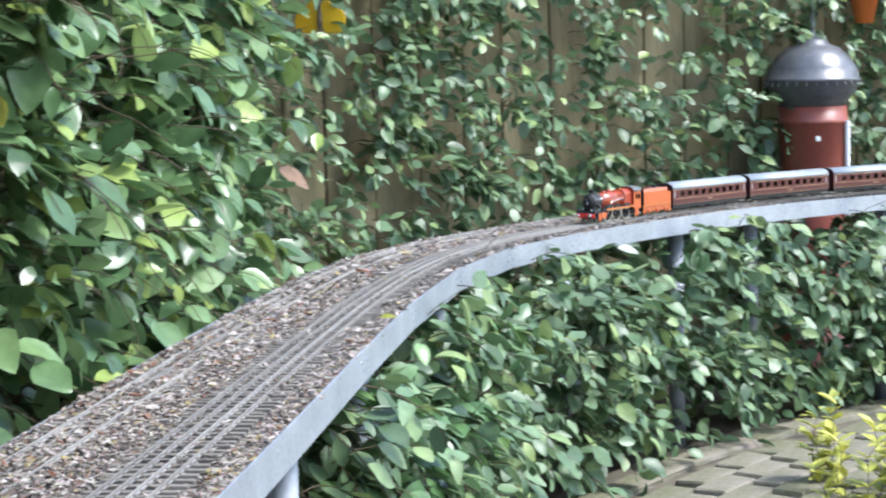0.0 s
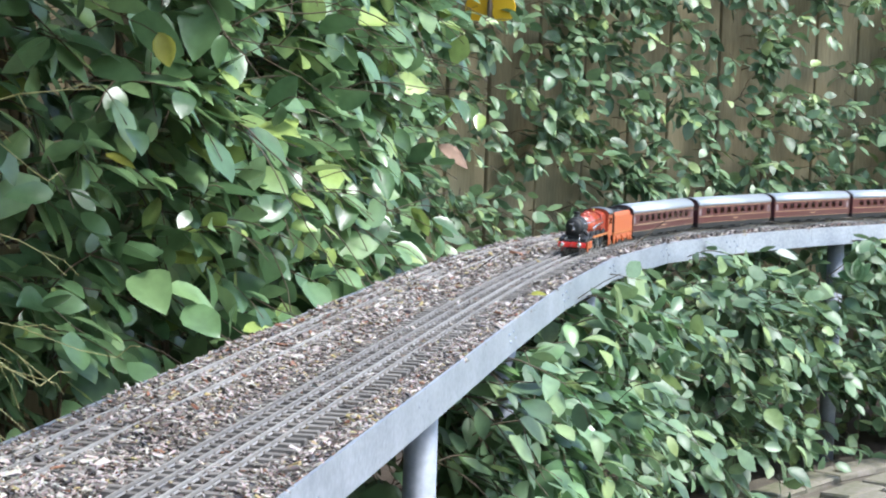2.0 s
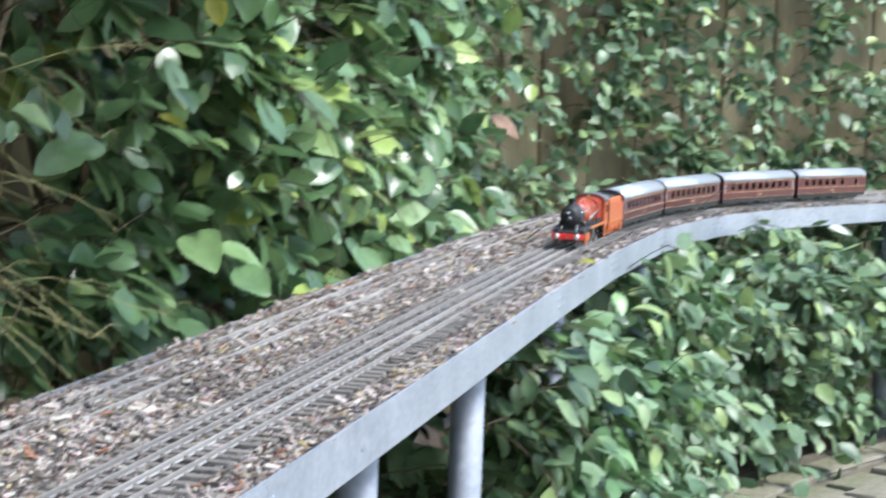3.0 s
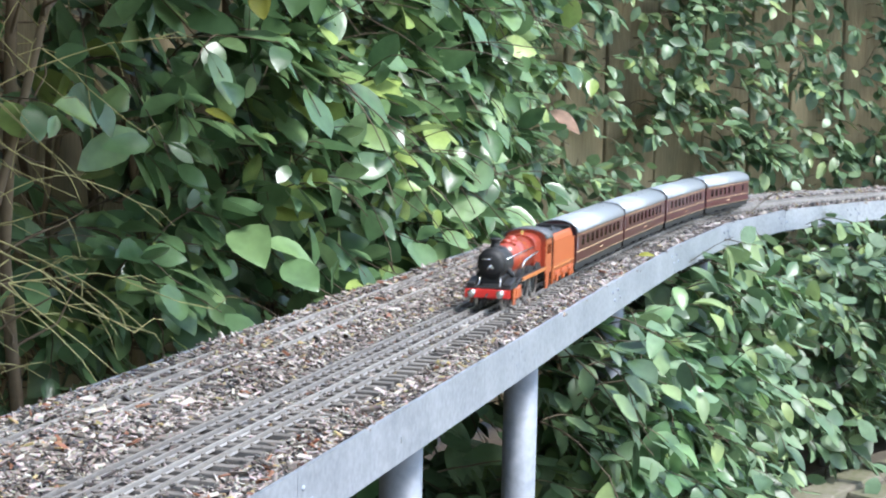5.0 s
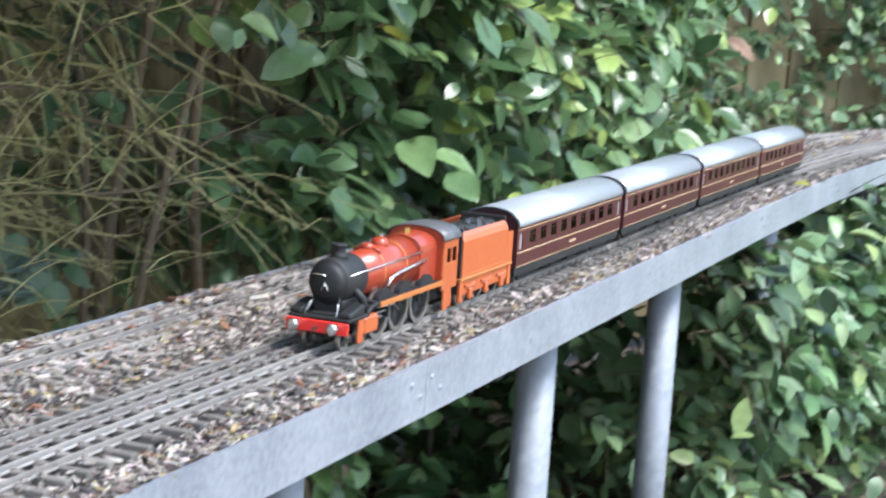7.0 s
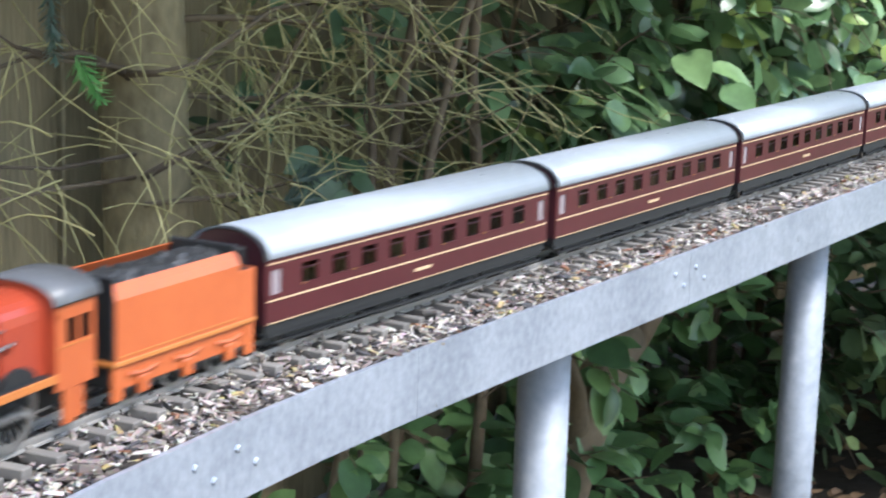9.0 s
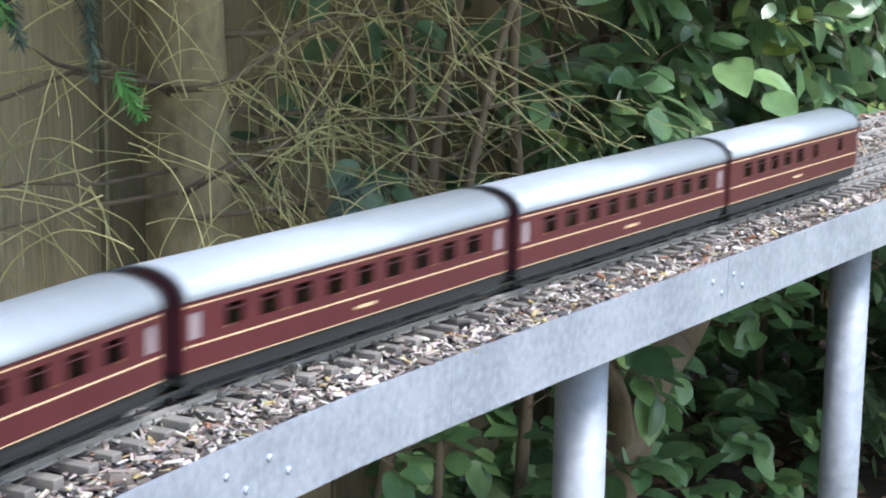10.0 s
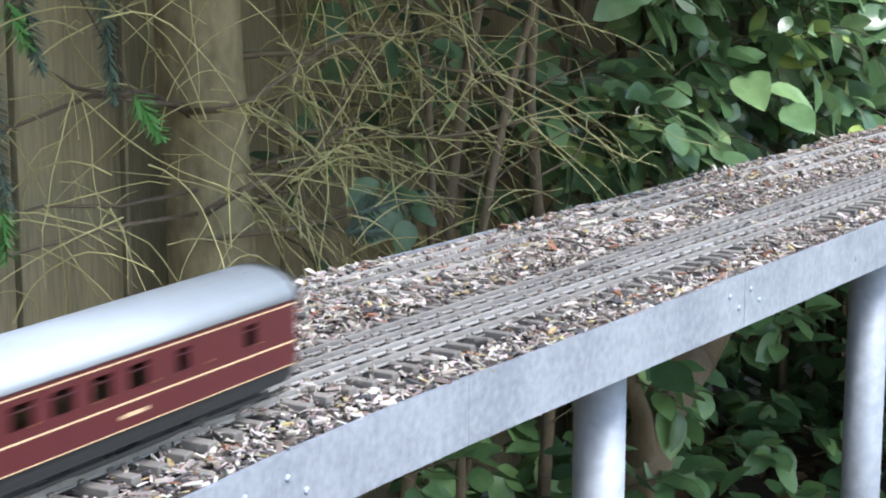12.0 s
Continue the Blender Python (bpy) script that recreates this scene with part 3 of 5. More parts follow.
# ---- spruce with dead lower twigs ----
def make_spruce():
    tree = tagged(new("spruce_tree"), "pale brown spruce trunk with dead twigs and few green sprays", "tree")
    rng = random.Random(21)
    nr = np.random.default_rng(21)
    base = Vector((1.11, 0.90, -0.02))
    bm = bmesh.new()
    pts, rad = [], []
    for k in range(22):
        z = k * 0.16
        pts.append(base + Vector((-0.14 * (z - 0.5) * 0.62 + 0.006 * math.sin(z * 5), 0.01 * math.sin(z * 4), z)))
        rad.append(0.068 - 0.012 * z + (0.03 * math.exp(-z * 7)))
    tube(bm, pts, rad, 20)
    for v in bm.verts:
        v.co += Vector((noise.noise(v.co * 14), noise.noise(v.co * 14 + Vector((5, 0, 0))), 0)) * 0.006
    part("trunk", bm, M_TRUNK, tree, smooth=True)

    def stem_at(z):
        return np.array(base) + np.array((-0.14 * (z - 0.5) * 0.62, 0, z))

    limbs, fine, tips = [], [], []
    for k in range(24):
        z = rng.uniform(0.62, 1.5)
        a = rng.uniform(-3.0, 0.35) if k % 3 == 0 else rng.uniform(-1.3, 0.45)
        d = np.array((math.cos(a), math.sin(a) * 0.55, rng.uniform(-0.1, 0.55)))
        p = stem_at(z)
        pts = [p]
        n = rng.randint(4, 7)
        for i in range(n):
            d = d + nr.normal(0, 0.14, 3) + np.array((0, 0, -0.03))
            d = d / np.linalg.norm(d)
            p = p + d * rng.uniform(0.05, 0.085)
            pts.append(p)
            for _ in range(rng.randint(1, 3)):
                e = d * 0.6 + nr.normal(0, 0.55, 3) + np.array((0, -0.1, -0.15))
                e = e / np.linalg.norm(e)
                q = p.copy()
                line = [q]
                for j in range(rng.randint(4, 8)):
                    e = e + nr.normal(0, 0.13, 3) + np.array((0, 0, -0.06))
                    e = e / np.linalg.norm(e)
                    q = q + e * rng.uniform(0.025, 0.055)
                    line.append(q)
                    if rng.random() < 0.35:
                        g = e + nr.normal(0, 0.6, 3)
                        g = g / np.linalg.norm(g)
                        fine.append(([q, q + g * 0.03, q + g * 0.05 + np.array((0, 0, -0.012))], 0.0006, 0.0004))
                fine.append((line, 0.0011, 0.0005))
        limbs.append((pts, 0.0055, 0.0018))
    # the stout dark dead branches
    for pts, r in (
        ([(1.03, 0.85, 0.655), (0.92, 0.75, 0.682), (1.0, 0.745, 0.705), (1.095, 0.74, 0.722), (1.2, 0.73, 0.775)], 0.006),
        ([(1.0, 0.85, 0.79), (0.94, 0.75, 0.803), (1.0, 0.75, 0.808), (1.15, 0.74, 0.872), (1.26, 0.73, 0.885), (1.45, 0.7, 0.85)], 0.005),
        ([(1.35, 0.80, 0.60), (1.42, 0.76, 0.632), (1.48, 0.75, 0.655), (1.62, 0.74, 0.697), (1.7, 0.72, 0.70)], 0.005),
        ([(1.0, 0.84, 0.66), (0.8, 0.80, 0.672), (0.62, 0.78, 0.668), (0.4, 0.76, 0.675)], 0.0035),
        ([(1.0, 0.84, 0.69), (0.8, 0.78, 0.70), (0.66, 0.76, 0.72), (0.45, 0.74, 0.71)], 0.003),
        ([(0.98, 0.84, 0.80), (0.78, 0.80, 0.83), (0.6, 0.78, 0.80), (0.42, 0.76, 0.815)], 0.0035),
        ([(1.03, 0.85, 0.62), (1.15, 0.78, 0.628), (1.3, 0.76, 0.64), (1.42, 0.75, 0.60)], 0.004),
    ):
        pts = [np.array(p) for p in pts]
        limbs.append((pts, r, r * 0.45))
        for p, q in zip(pts[1:], pts[2:]):
            for _ in range(5):
                line = [p + (q - p) * rng.random()]
                e = nr.normal(0, 0.6, 3) + np.array((0.2, -0.3, -0.1))
                for j in range(rng.randint(3, 7)):
                    e = e / np.linalg.norm(e) + nr.normal(0, 0.16, 3) + np.array((0, 0, -0.12))
                    line.append(line[-1] + e * 0.026)
                fine.append((line, 0.0012, 0.0005))
    for limb in limbs:
        twigs("limb", [limb], M_BARK, tree, 6)
    # long dead shoots that hang in arcs before the trunk
    for k in range(140):
        q = np.array((rng.uniform(0.95, 1.5) if k % 4 else rng.uniform(0.5, 1.0), rng.uniform(0.62, 0.86), rng.uniform(0.56, 1.02)))
        e = np.array((rng.uniform(-1, 1), rng.uniform(-0.4, 0.4), rng.uniform(-0.3, 0.9)))
        e = e / np.linalg.norm(e)
        line = [q]
        bend = np.array((rng.uniform(-0.12, 0.12), 0, -rng.uniform(0.05, 0.3)))
        for j in range(rng.randint(5, 9)):
            e = e + bend + nr.normal(0, 0.05, 3)
            e = e / np.linalg.norm(e)
            q = q + e * rng.uniform(0.018, 0.04)
            line.append(q)
        fine.append((line, 0.0012, 0.0005))
    tagged(twigs("dead_twig", fine, M_DRYTWIG, tree, 4), "thin dry yellowish dead twigs", kind="stuff")

    def spray(tip, length, down, material, name="green_spray", label=""):
        """A shoot ringed with flat needles, its end at tip."""
        d = np.array(down) / np.linalg.norm(down)
        start = np.array(tip) - d * length
        verts, faces = [], []
        for k in range(int(length / 0.0007)):
            t = k / (length / 0.0007)
            c = start + d * length * t
            a = rng.uniform(0, 2 * math.pi)
            u = np.cross(d, (0.2, 0.9, 0.3))
            u = u / np.linalg.norm(u)
            w = np.cross(d, u)
            o = (u * math.cos(a) + w * math.sin(a) * 0.6) + d * 0.6
            o = o / np.linalg.norm(o) * rng.uniform(0.020, 0.028) * (1.05 - 0.4 * t)
            b = np.cross(o, d)
            b = b / (np.linalg.norm(b) + 1e-9) * 0.0014
            base_i = len(verts)
            verts += [tuple(c - b), tuple(c + b), tuple(c + o * 0.85 + b), tuple(c + o), tuple(c + o * 0.85 - b)]
            faces.append((base_i, base_i + 1, base_i + 2, base_i + 3, base_i + 4))
        ob = raw(name, verts, faces, material, tree)
        tagged(ob, label, kind="stuff")
        return ([start - d * 0.12 + np.array((0.0, 0.03, 0.05)), start, np.array(tip)], 0.0018, 0.0008)

    stems = []
    for tip, length, down, mat in (
        ((0.808, 0.72, 0.785), 0.06, (0.6, -0.2, -1), M_NEEDLE_NEW),
        ((0.735, 0.72, 0.835), 0.17, (0.02, -0.1, -1), M_NEEDLE),
        ((0.626, 0.72, 0.876), 0.13, (0.2, -0.1, -1), M_NEEDLE),
        ((0.600, 0.71, 0.900), 0.05, (0.35, -0.2, -1), M_NEEDLE_NEW),
        ((0.572, 0.72, 0.735), 0.17, (0.05, -0.1, -1), M_NEEDLE),
        ((0.560, 0.71, 0.680), 0.06, (-0.2, -0.3, -1), M_NEEDLE_NEW),
        ((1.330, 0.72, 0.862), 0.12, (0.2, 0.0, -1), M_NEEDLE),
        ((1.335, 0.72, 0.648), 0.13, (1, -0.2, 0.05), M_NEEDLE),
        ((1.240, 0.73, 0.612), 0.06, (1, -0.2, -0.1), M_NEEDLE),
        ((1.590, 0.70, 1.060), 0.10, (0.1, -0.2, -1), M_NEEDLE_NEW),
        ((1.541, 0.70, 1.000), 0.07, (-0.3, -0.2, -1), M_NEEDLE_NEW),
        ((1.640, 0.70, 1.110), 0.10, (0.5, -0.2, -0.7), M_NEEDLE_NEW),
    ):
        stems.append(spray(tip, length, down, mat))
    for stem in stems:
        twigs("twig", [stem], M_BARK, tree, 4)
    # the green crown, overhead
    verts, faces = [], []
    for k in range(9500):
        z = 1.5 + 1.8 * rng.random()
        a = rng.uniform(0, 2 * math.pi)
        r = (3.6 - z) * 0.44 * math.sqrt(rng.random()) + 0.05
        c = stem_at(z) + np.array((math.cos(a) * r, math.sin(a) * r, -0.15 * r))
        o = np.array((math.cos(a), math.sin(a), -0.5)) * rng.uniform(0.08, 0.16)
        b = np.array((-math.sin(a), math.cos(a), rng.uniform(-0.5, 0.5))) * rng.uniform(0.02, 0.045)
        i = len(verts)
        verts += [tuple(c), tuple(c + o * 0.5 + b), tuple(c + o), tuple(c + o * 0.5 - b)]
        faces.append((i, i + 1, i + 2, i + 3))
    tagged(raw("crown", verts, faces, M_NEEDLE, tree), "dark green needled crown", kind="stuff")


make_spruce()


def make_stump():
    bm = bmesh.new()
    tube(bm, [(1.62, 0.53, -0.03), (1.61, 0.53, 0.10), (1.63, 0.52, 0.22), (1.70, 0.515, 0.31), (1.80, 0.52, 0.345)], [0.05, 0.04, 0.042, 0.034, 0.03], 14)
    tube(bm, [(1.80, 0.52, 0.34), (1.85, 0.51, 0.385), (1.86, 0.48, 0.46)], [0.029, 0.026, 0.02], 12)
    tube(bm, [(1.63, 0.53, 0.2), (1.585, 0.50, 0.31), (1.54, 0.52, 0.42), (1.55, 0.6, 0.6)], [0.034, 0.02, 0.016, 0.012], 12)
    for v in bm.verts:
        v.co += Vector((noise.noise(v.co * 22), noise.noise(v.co * 22 + Vector((5, 0, 0))), noise.noise(v.co * 22 + Vector((0, 7, 0))))) * 0.009
    tagged(part("shrub_trunk", bm, M_BARK, None, smooth=True), "gnarled old brown shrub trunk standing in ground cover", "tree trunk")


make_stump()


# ---- terracotta chimney pot with a domed cap ----
def make_tower():
    at = (6.5, -1.041)
    pot = tagged(new("garden_ornament"), "red terracotta chimney pot with a lead-grey domed cap", "ornament")
    pot.matrix_basis = Matrix.Translation((*at, -0.05)) @ Matrix.Diagonal((1.06, 1.06, 1.0, 1))
    bm = bmesh.new()
    lathe(bm, [(0.15, -0.02), (0.15, 0.06), (0.124, 0.07), (0.122, 0.70), (0.122, 0.965), (0.127, 0.97), (0.127, 0.985), (0.121, 0.99), (0.12, 1.035)], 40)
    part("pot", bm, M_TERRA, pot, "red-brown glazed terracotta pot", True)
    bm = bmesh.new()
    lathe(bm, [(0.118, 1.035), (0.121, 1.052), (0.135, 1.066), (0.155, 1.098), (0.164, 1.125), (0.17, 1.13), (0.17, 1.14), (0.165, 1.142), (0.155, 1.18), (0.13, 1.22), (0.095, 1.255), (0.055, 1.272), (0.052, 1.285), (0.028, 1.29), (0.02, 1.30)], 40)
    part("domed_cap", bm, M_LEAD, pot, "dark lead-grey dome", True)
    bm = bmesh.new()
    lathe(bm, [(0.011, 1.30), (0.006, 1.33), (0.003, 1.36), (0.0025, 1.46)], 12)
    part("finial", bm, M_LEAD, pot)
    for k in range(30):
        a = 2 * math.pi * k / 30
        bm = bmesh.new()
        tube(bm, [(math.cos(a) * 0.166, math.sin(a) * 0.166, 1.13), (math.cos(a) * 0.176, math.sin(a) * 0.176, 1.112)], [0.0025, 0.0012], 5)
        part("bracket", bm, M_LEAD, pot)
    bm = bmesh.new()
    box(bm, -0.008, 0.008, -0.002, 0.002, -0.009, 0.009, 0.001)
    lab = part("plate", bm, M_WHITE, pot, "small white square plate")
    lab.matrix_basis = Matrix.Translation((-0.121, -0.008, 0.915)) @ Matrix.Rotation(radians(-90), 4, "Z")
    bm = bmesh.new()
    tube(bm, [(-0.07, -0.115, 0.6), (-0.07, -0.115, 0.98)], 0.009, 10)
    part("downpipe", bm, M_WHITE, pot, "thin white pipe")


make_tower()


# ---- brick paving ----
def make_paving():
    edge = lambda s: spot(s, 0.0)
    paving = tagged(new("pavement"), "worn mossy brick paving with a curved edging course", "paving", kind="structure")
    lengths = np.arange(1.0, 7.21, 0.2)
    verts = [tuple(spot(q, 0.02, 0.0)) for q in lengths] + [(spot(q, 0.02).x, -4.6, 0.0) for q in lengths]
    n = len(lengths)
    raw("bedding", verts, [[n + k, n + k + 1, k + 1, k] for k in range(n - 1)], M_SAND, paving)
    rng = random.Random(31)
    shapes = []
    for k in range(6):
        bm = bmesh.new()
        box(bm, -0.098, 0.098, -0.047, 0.047, 0, 0.022, 0.005)
        for v in bm.verts:
            v.co += Vector((rng.uniform(-1, 1), rng.uniform(-1, 1), rng.uniform(-1, 1))) * 0.0025
        me = bpy.data.meshes.new("brick")
        bm.to_mesh(me)
        bm.free()
        me.materials.append(M_BRICK)
        shapes.append(me)
    s = 3.0
    while s < 6.8:
        p, d = along(s, 0.3)
        ob = new("brick", rng.choice(shapes))
        ob.parent = paving
        ob.matrix_basis = Matrix.Translation(spot(s, -0.12, -0.006 + rng.uniform(0, 0.006))) @ Matrix.Rotation(math.atan2(d.y, d.x) + rng.uniform(-0.05, 0.05), 4, "Z")
        s += 0.205
    for row in range(26):
        for k in range(13):
            x = 3.3 + k * 0.205 + (0.1 if row % 2 else 0)
            y = -0.35 - row * 0.103 - 0.55 * (x - 4.2)
            # keep clear of the edging course
            q = min((spot(u, -0.12) - Vector((x, y, 0))).length for u in np.arange(3.0, 6.9, 0.12))
            p, d = along(4.6, 0.3)
            inside = min(((spot(u, 0) - Vector((x, y, 0))).length, u) for u in np.arange(3.0, 6.9, 0.06))[1]
            f, g = along(inside, 0.3)
            if (Vector((x, y, 0)) - f).dot(Vector((-g.y, g.x, 0))) > -0.225:
                continue
            ob = new("brick", rng.choice(shapes))
            ob.parent = paving
            ob.matrix_basis = Matrix.Translation((x, y, -0.008 + rng.uniform(-0.003, 0.006))) @ Matrix.Rotation(-0.5 + rng.uniform(-0.03, 0.03), 4, "Z") @ Matrix.Rotation(rng.uniform(-0.02, 0.02), 4, "X")


make_paving()


# ---- single leaves that stand out ----
def single_leaf(at, length, width, tip, up, material, label, name="leaf"):
    bm = bmesh.new()
    d = Vector(tip).normalized()
    y = Vector(up).cross(d).normalized()
    z = d.cross(y)
    rings = []
    xs = [0.0, 0.07, 0.2, 0.4, 0.6, 0.8, 0.93, 1.0]
    ws = [0.02, 0.2, 0.4, 0.5, 0.46, 0.3, 0.13, 0.01]
    for x, w in zip(xs, ws):
        ring = []
        for k in (-1, -0.5, 0, 0.5, 1):
            lift = 0.18 * abs(k) * w - 0.12 * x * x
            ring.append(bm.verts.new(Vector(at) + d * length * (x - 0.5) + y * k * w * width + z * lift * length))
        rings.append(ring)
    for u, v in zip(rings, rings[1:]):
        for k in range(4):
            bm.faces.new((u[k], u[k + 1], v[k + 1], v[k]))
    bmesh.ops.solidify(bm, geom=bm.faces, thickness=0.0006)
    return tagged(part(name, bm, material, None, "", True), label, "leaf")


single_leaf((3.639, -0.029, 0.635), 0.075, 0.065, (0.3, -0.5, -0.3), (-0.6, -0.3, 0.8), M_PALELEAF, "pale whitish leaf beside the steel deck edge")
single_leaf((3.23, 0.005, 0.571), 0.075, 0.045, (0.2, -0.9, -0.35), (-0.6, 0, 0.8), M_PALELEAF, "pale whitish leaf below the steel deck edge")
single_leaf((4.49, -0.37, 0.64), 0.07, 0.035, (0.3, -0.9, -0.2), (-0.6, 0, 0.8), M_PALELEAF, "pale leaf touching the underside of the deck")
single_leaf((2.654, 0.03, 0.706), 0.03, 0.022, (0.3, -0.9, 0.1), (-0.3, 0, 1), M_YELLOWLEAF, "small yellow leaf lying on the deck edge")
single_leaf((3.391, 0.008, 0.587), 0.05, 0.022, (0.2, -0.9, -0.1), (-0.5, 0, 0.8), M_YELLOWLEAF, "narrow yellow leaf below the deck")
single_leaf((3.458, 0.36, 0.915), 0.085, 0.045, (0.2, -0.8, -0.5), (-0.6, -0.2, 0.8), M_DEADLEAF, "curled pinkish brown dead leaf in the hedge")
single_leaf((1.781, 0.477, 0.957), 0.045, 0.02, (0.2, -0.9, -0.3), (-0.5, -0.4, 0.8), M_YELLOWLEAF, "yellowing leaf at the edge of the hedge")
single_leaf((1.63, 0.36, 1.106), 0.045, 0.03, (0.1, -0.3, -0.9), (-0.8, -0.4, 0.3), M_YELLOWLEAF, "bright yellow-green leaf in the hedge")
for k in range(5):
    a = radians(-80 + 40 * k)
    single_leaf((4.38, -0.555 - 0.022 * math.sin(a), 0.60 + 0.022 * math.cos(a)), 0.06, 0.035, (0.1, -math.sin(a), math.cos(a)), (-1, 0, 0.35), M_COVER, "lobe of a broad light green leaf under the deck")


# ---- golden shrub by the paving ----
def gold_place(rng):
    return 4.35 + rng.uniform(-0.12, 0.3), -0.55 + rng.uniform(-0.25, 0.15), rng.uniform(0.02, 0.22), 1.0


def make_gold():
    rng = np.random.default_rng(44)
    plant = tagged(new("golden_shrub"), "young yellow-green shrub growing at the edge of the paving", "shrub")
    P, D, N, L, stems = [], [], [], [], []
    for _ in range(20):
        at = np.array((4.18 + rng.uniform(-0.18, 0.22), -1.02 + rng.uniform(-0.14, 0.16), 0.0))
        top = rng.uniform(0.10, 0.27)
        pts = [at]
        for k in range(6):
            at = at + np.array((rng.normal(0, 0.008), rng.normal(0, 0.008), top / 6))
            pts.append(at)
            for q in range(3):
                a = rng.uniform(0, 2 * math.pi)
                tip = np.array((math.cos(a), math.sin(a), rng.uniform(0.3, 1.0)))
                P.append(at)
                D.append(tip)
                N.append(np.array((-math.cos(a) * 0.6, -math.sin(a) * 0.6, 0.8)))
                L.append(rng.uniform(0.03, 0.065))
        stems.append((pts, 0.002, 0.001))
    P, D, N, L = map(np.array, (P, D, N, L))
    leaves("foliage", P, D, N, L, L * 0.42, M_YELLOWLEAF, plant, rng)
    tagged(twigs("stem", stems, M_BARK, plant, 4), kind="stuff")


make_gold()


# ---- ornaments on the fence ----
def make_butterfly():
    orn = tagged(new("butterfly_ornament"), "yellow painted butterfly ornament hung on the fence", "ornament")
    orn.matrix_basis = Matrix.Translation((4.75, 0.53, 1.30)) @ Matrix.Rotation(radians(-8), 4, "Z")
    for sgn in (-1, 1):
        bm = bmesh.new()
        ring = []
        for k in range(20):
            a = 2 * math.pi * k / 20
            r = 0.042 * (1 + 0.25 * math.cos(2 * a + 0.6) + 0.12 * math.cos(3 * a))
            ring.append((0.0, sgn * (0.036 + r * math.cos(a) * 0.75), r * math.sin(a) * 1.35 + 0.01))
        fr = [bm.verts.new((x - 0.003, y, z)) for x, y, z in ring]
        bk = [bm.verts.new((x + 0.003, y, z)) for x, y, z in ring]
        bm.faces.new(fr)
        bm.faces.new(bk[::-1])
        for k in range(20):
            bm.faces.new((fr[k], fr[(k + 1) % 20], bk[(k + 1) % 20], bk[k]))
        bmesh.ops.recalc_face_normals(bm, faces=bm.faces)
        part("wing", bm, M_YELLOW, orn)
    rod_bm = bmesh.new()
    tube(rod_bm, [(-0.004, 0, 0.07), (-0.006, 0, 0.0), (-0.004, 0, -0.06)], [0.004, 0.009, 0.003], 8)
    part("body", rod_bm, M_BARK, orn)


make_butterfly()


def make_hanging_pot():
    bm = bmesh.new()
    lathe(bm, [(0.035, 0.0), (0.055, 0.10), (0.060, 0.10), (0.060, 0.115), (0.054, 0.115), (0.05, 0.09)], 24, (6.75, -1.262, 1.30))
    tagged(part("plant_pot", bm, M_ORANGE, None, "", True), "bright orange plant pot hung high on the fence", "plant pot")


make_hanging_pot()


# ---- woody stems and leaf litter under the hedge ----
def make_woody():
    plant = tagged(new("woody_climber"), "old brown woody climber stems rising along the fence", "climbing plant")
    rng = random.Random(52)
    nr = np.random.default_rng(52)
    for k in range(16):
        s = rng.uniform(1.25, 2.9)
        base = spot(s, rng.uniform(0.68, 0.92), -0.02)
        q = np.array(base)
        d = np.array((rng.uniform(-0.25, 0.25), rng.uniform(-0.1, 0.1), 1.0))
        pts = [q]
        side = []
        for j in range(13):
            d = d + nr.normal(0, 0.09, 3) * np.array((1, 0.6, 0.4))
            d = d / np.linalg.norm(d)
            q = q + d * 0.14
            pts.append(q)
            if j > 2:
                for _ in range(2):
                    e = np.array((rng.choice((-1, 1)) * rng.uniform(0.4, 1), rng.uniform(-0.8, 0.1), rng.uniform(-0.2, 0.7)))
                    e = e / np.linalg.norm(e)
                    w, line = q, [q]
                    for _i in range(4):
                        e = e + nr.normal(0, 0.2, 3)
                        e = e / np.linalg.norm(e)
                        w = w + e * rng.uniform(0.02, 0.05)
                        line.append(w)
                    side.append((line, 0.0026, 0.001))
        r = rng.uniform(0.006, 0.013)
        stem = twigs("stem", [(pts, r, r * 0.45)], M_BARK, plant, 7)
        tagged(twigs("side_shoot", side, M_BARK, stem, 4), kind="stuff")


make_woody()


def make_litter():
    rng = np.random.default_rng(61)
    n = 1500
    P, D, N = [], [], []
    for _ in range(n):
        q = spot(rng.uniform(-0.2, 3.6), rng.uniform(0.05, 1.0), 0.0)
        P.append((q.x, q.y, 0.004 + 0.012 * rng.random()))
        a = rng.uniform(0, 2 * math.pi)
        D.append((math.cos(a), math.sin(a), rng.uniform(-0.15, 0.25)))
        N.append((rng.normal(0, 0.3), rng.normal(0, 0.3), 1))
    P, D, N = map(np.array, (P, D, N))
    N = N / np.linalg.norm(N, axis=1, keepdims=True)
    L = rng.uniform(0.025, 0.06, n)
    ob = leaves("leaf_litter", P, D, N, L, L * 0.55, M_LITTER, None, rng)
    tagged(ob, "brown dead leaves scattered on the soil under the deck", "leaf litter")


make_litter()


# ---- train ----
def bar(name, x0, x1, y0, y1, z0, z1, mat, parent, bevel=0.0008, label=""):
    bm = bmesh.new()
    box(bm, x0, x1, y0, y1, z0, z1, bevel)
    return part(name, bm, mat, parent, label)


def rod(name, pts, r, mat, parent, sides=8, label=""):
    bm = bmesh.new()
    tube(bm, pts, r, sides)
    return part(name, bm, mat, parent, label, True)


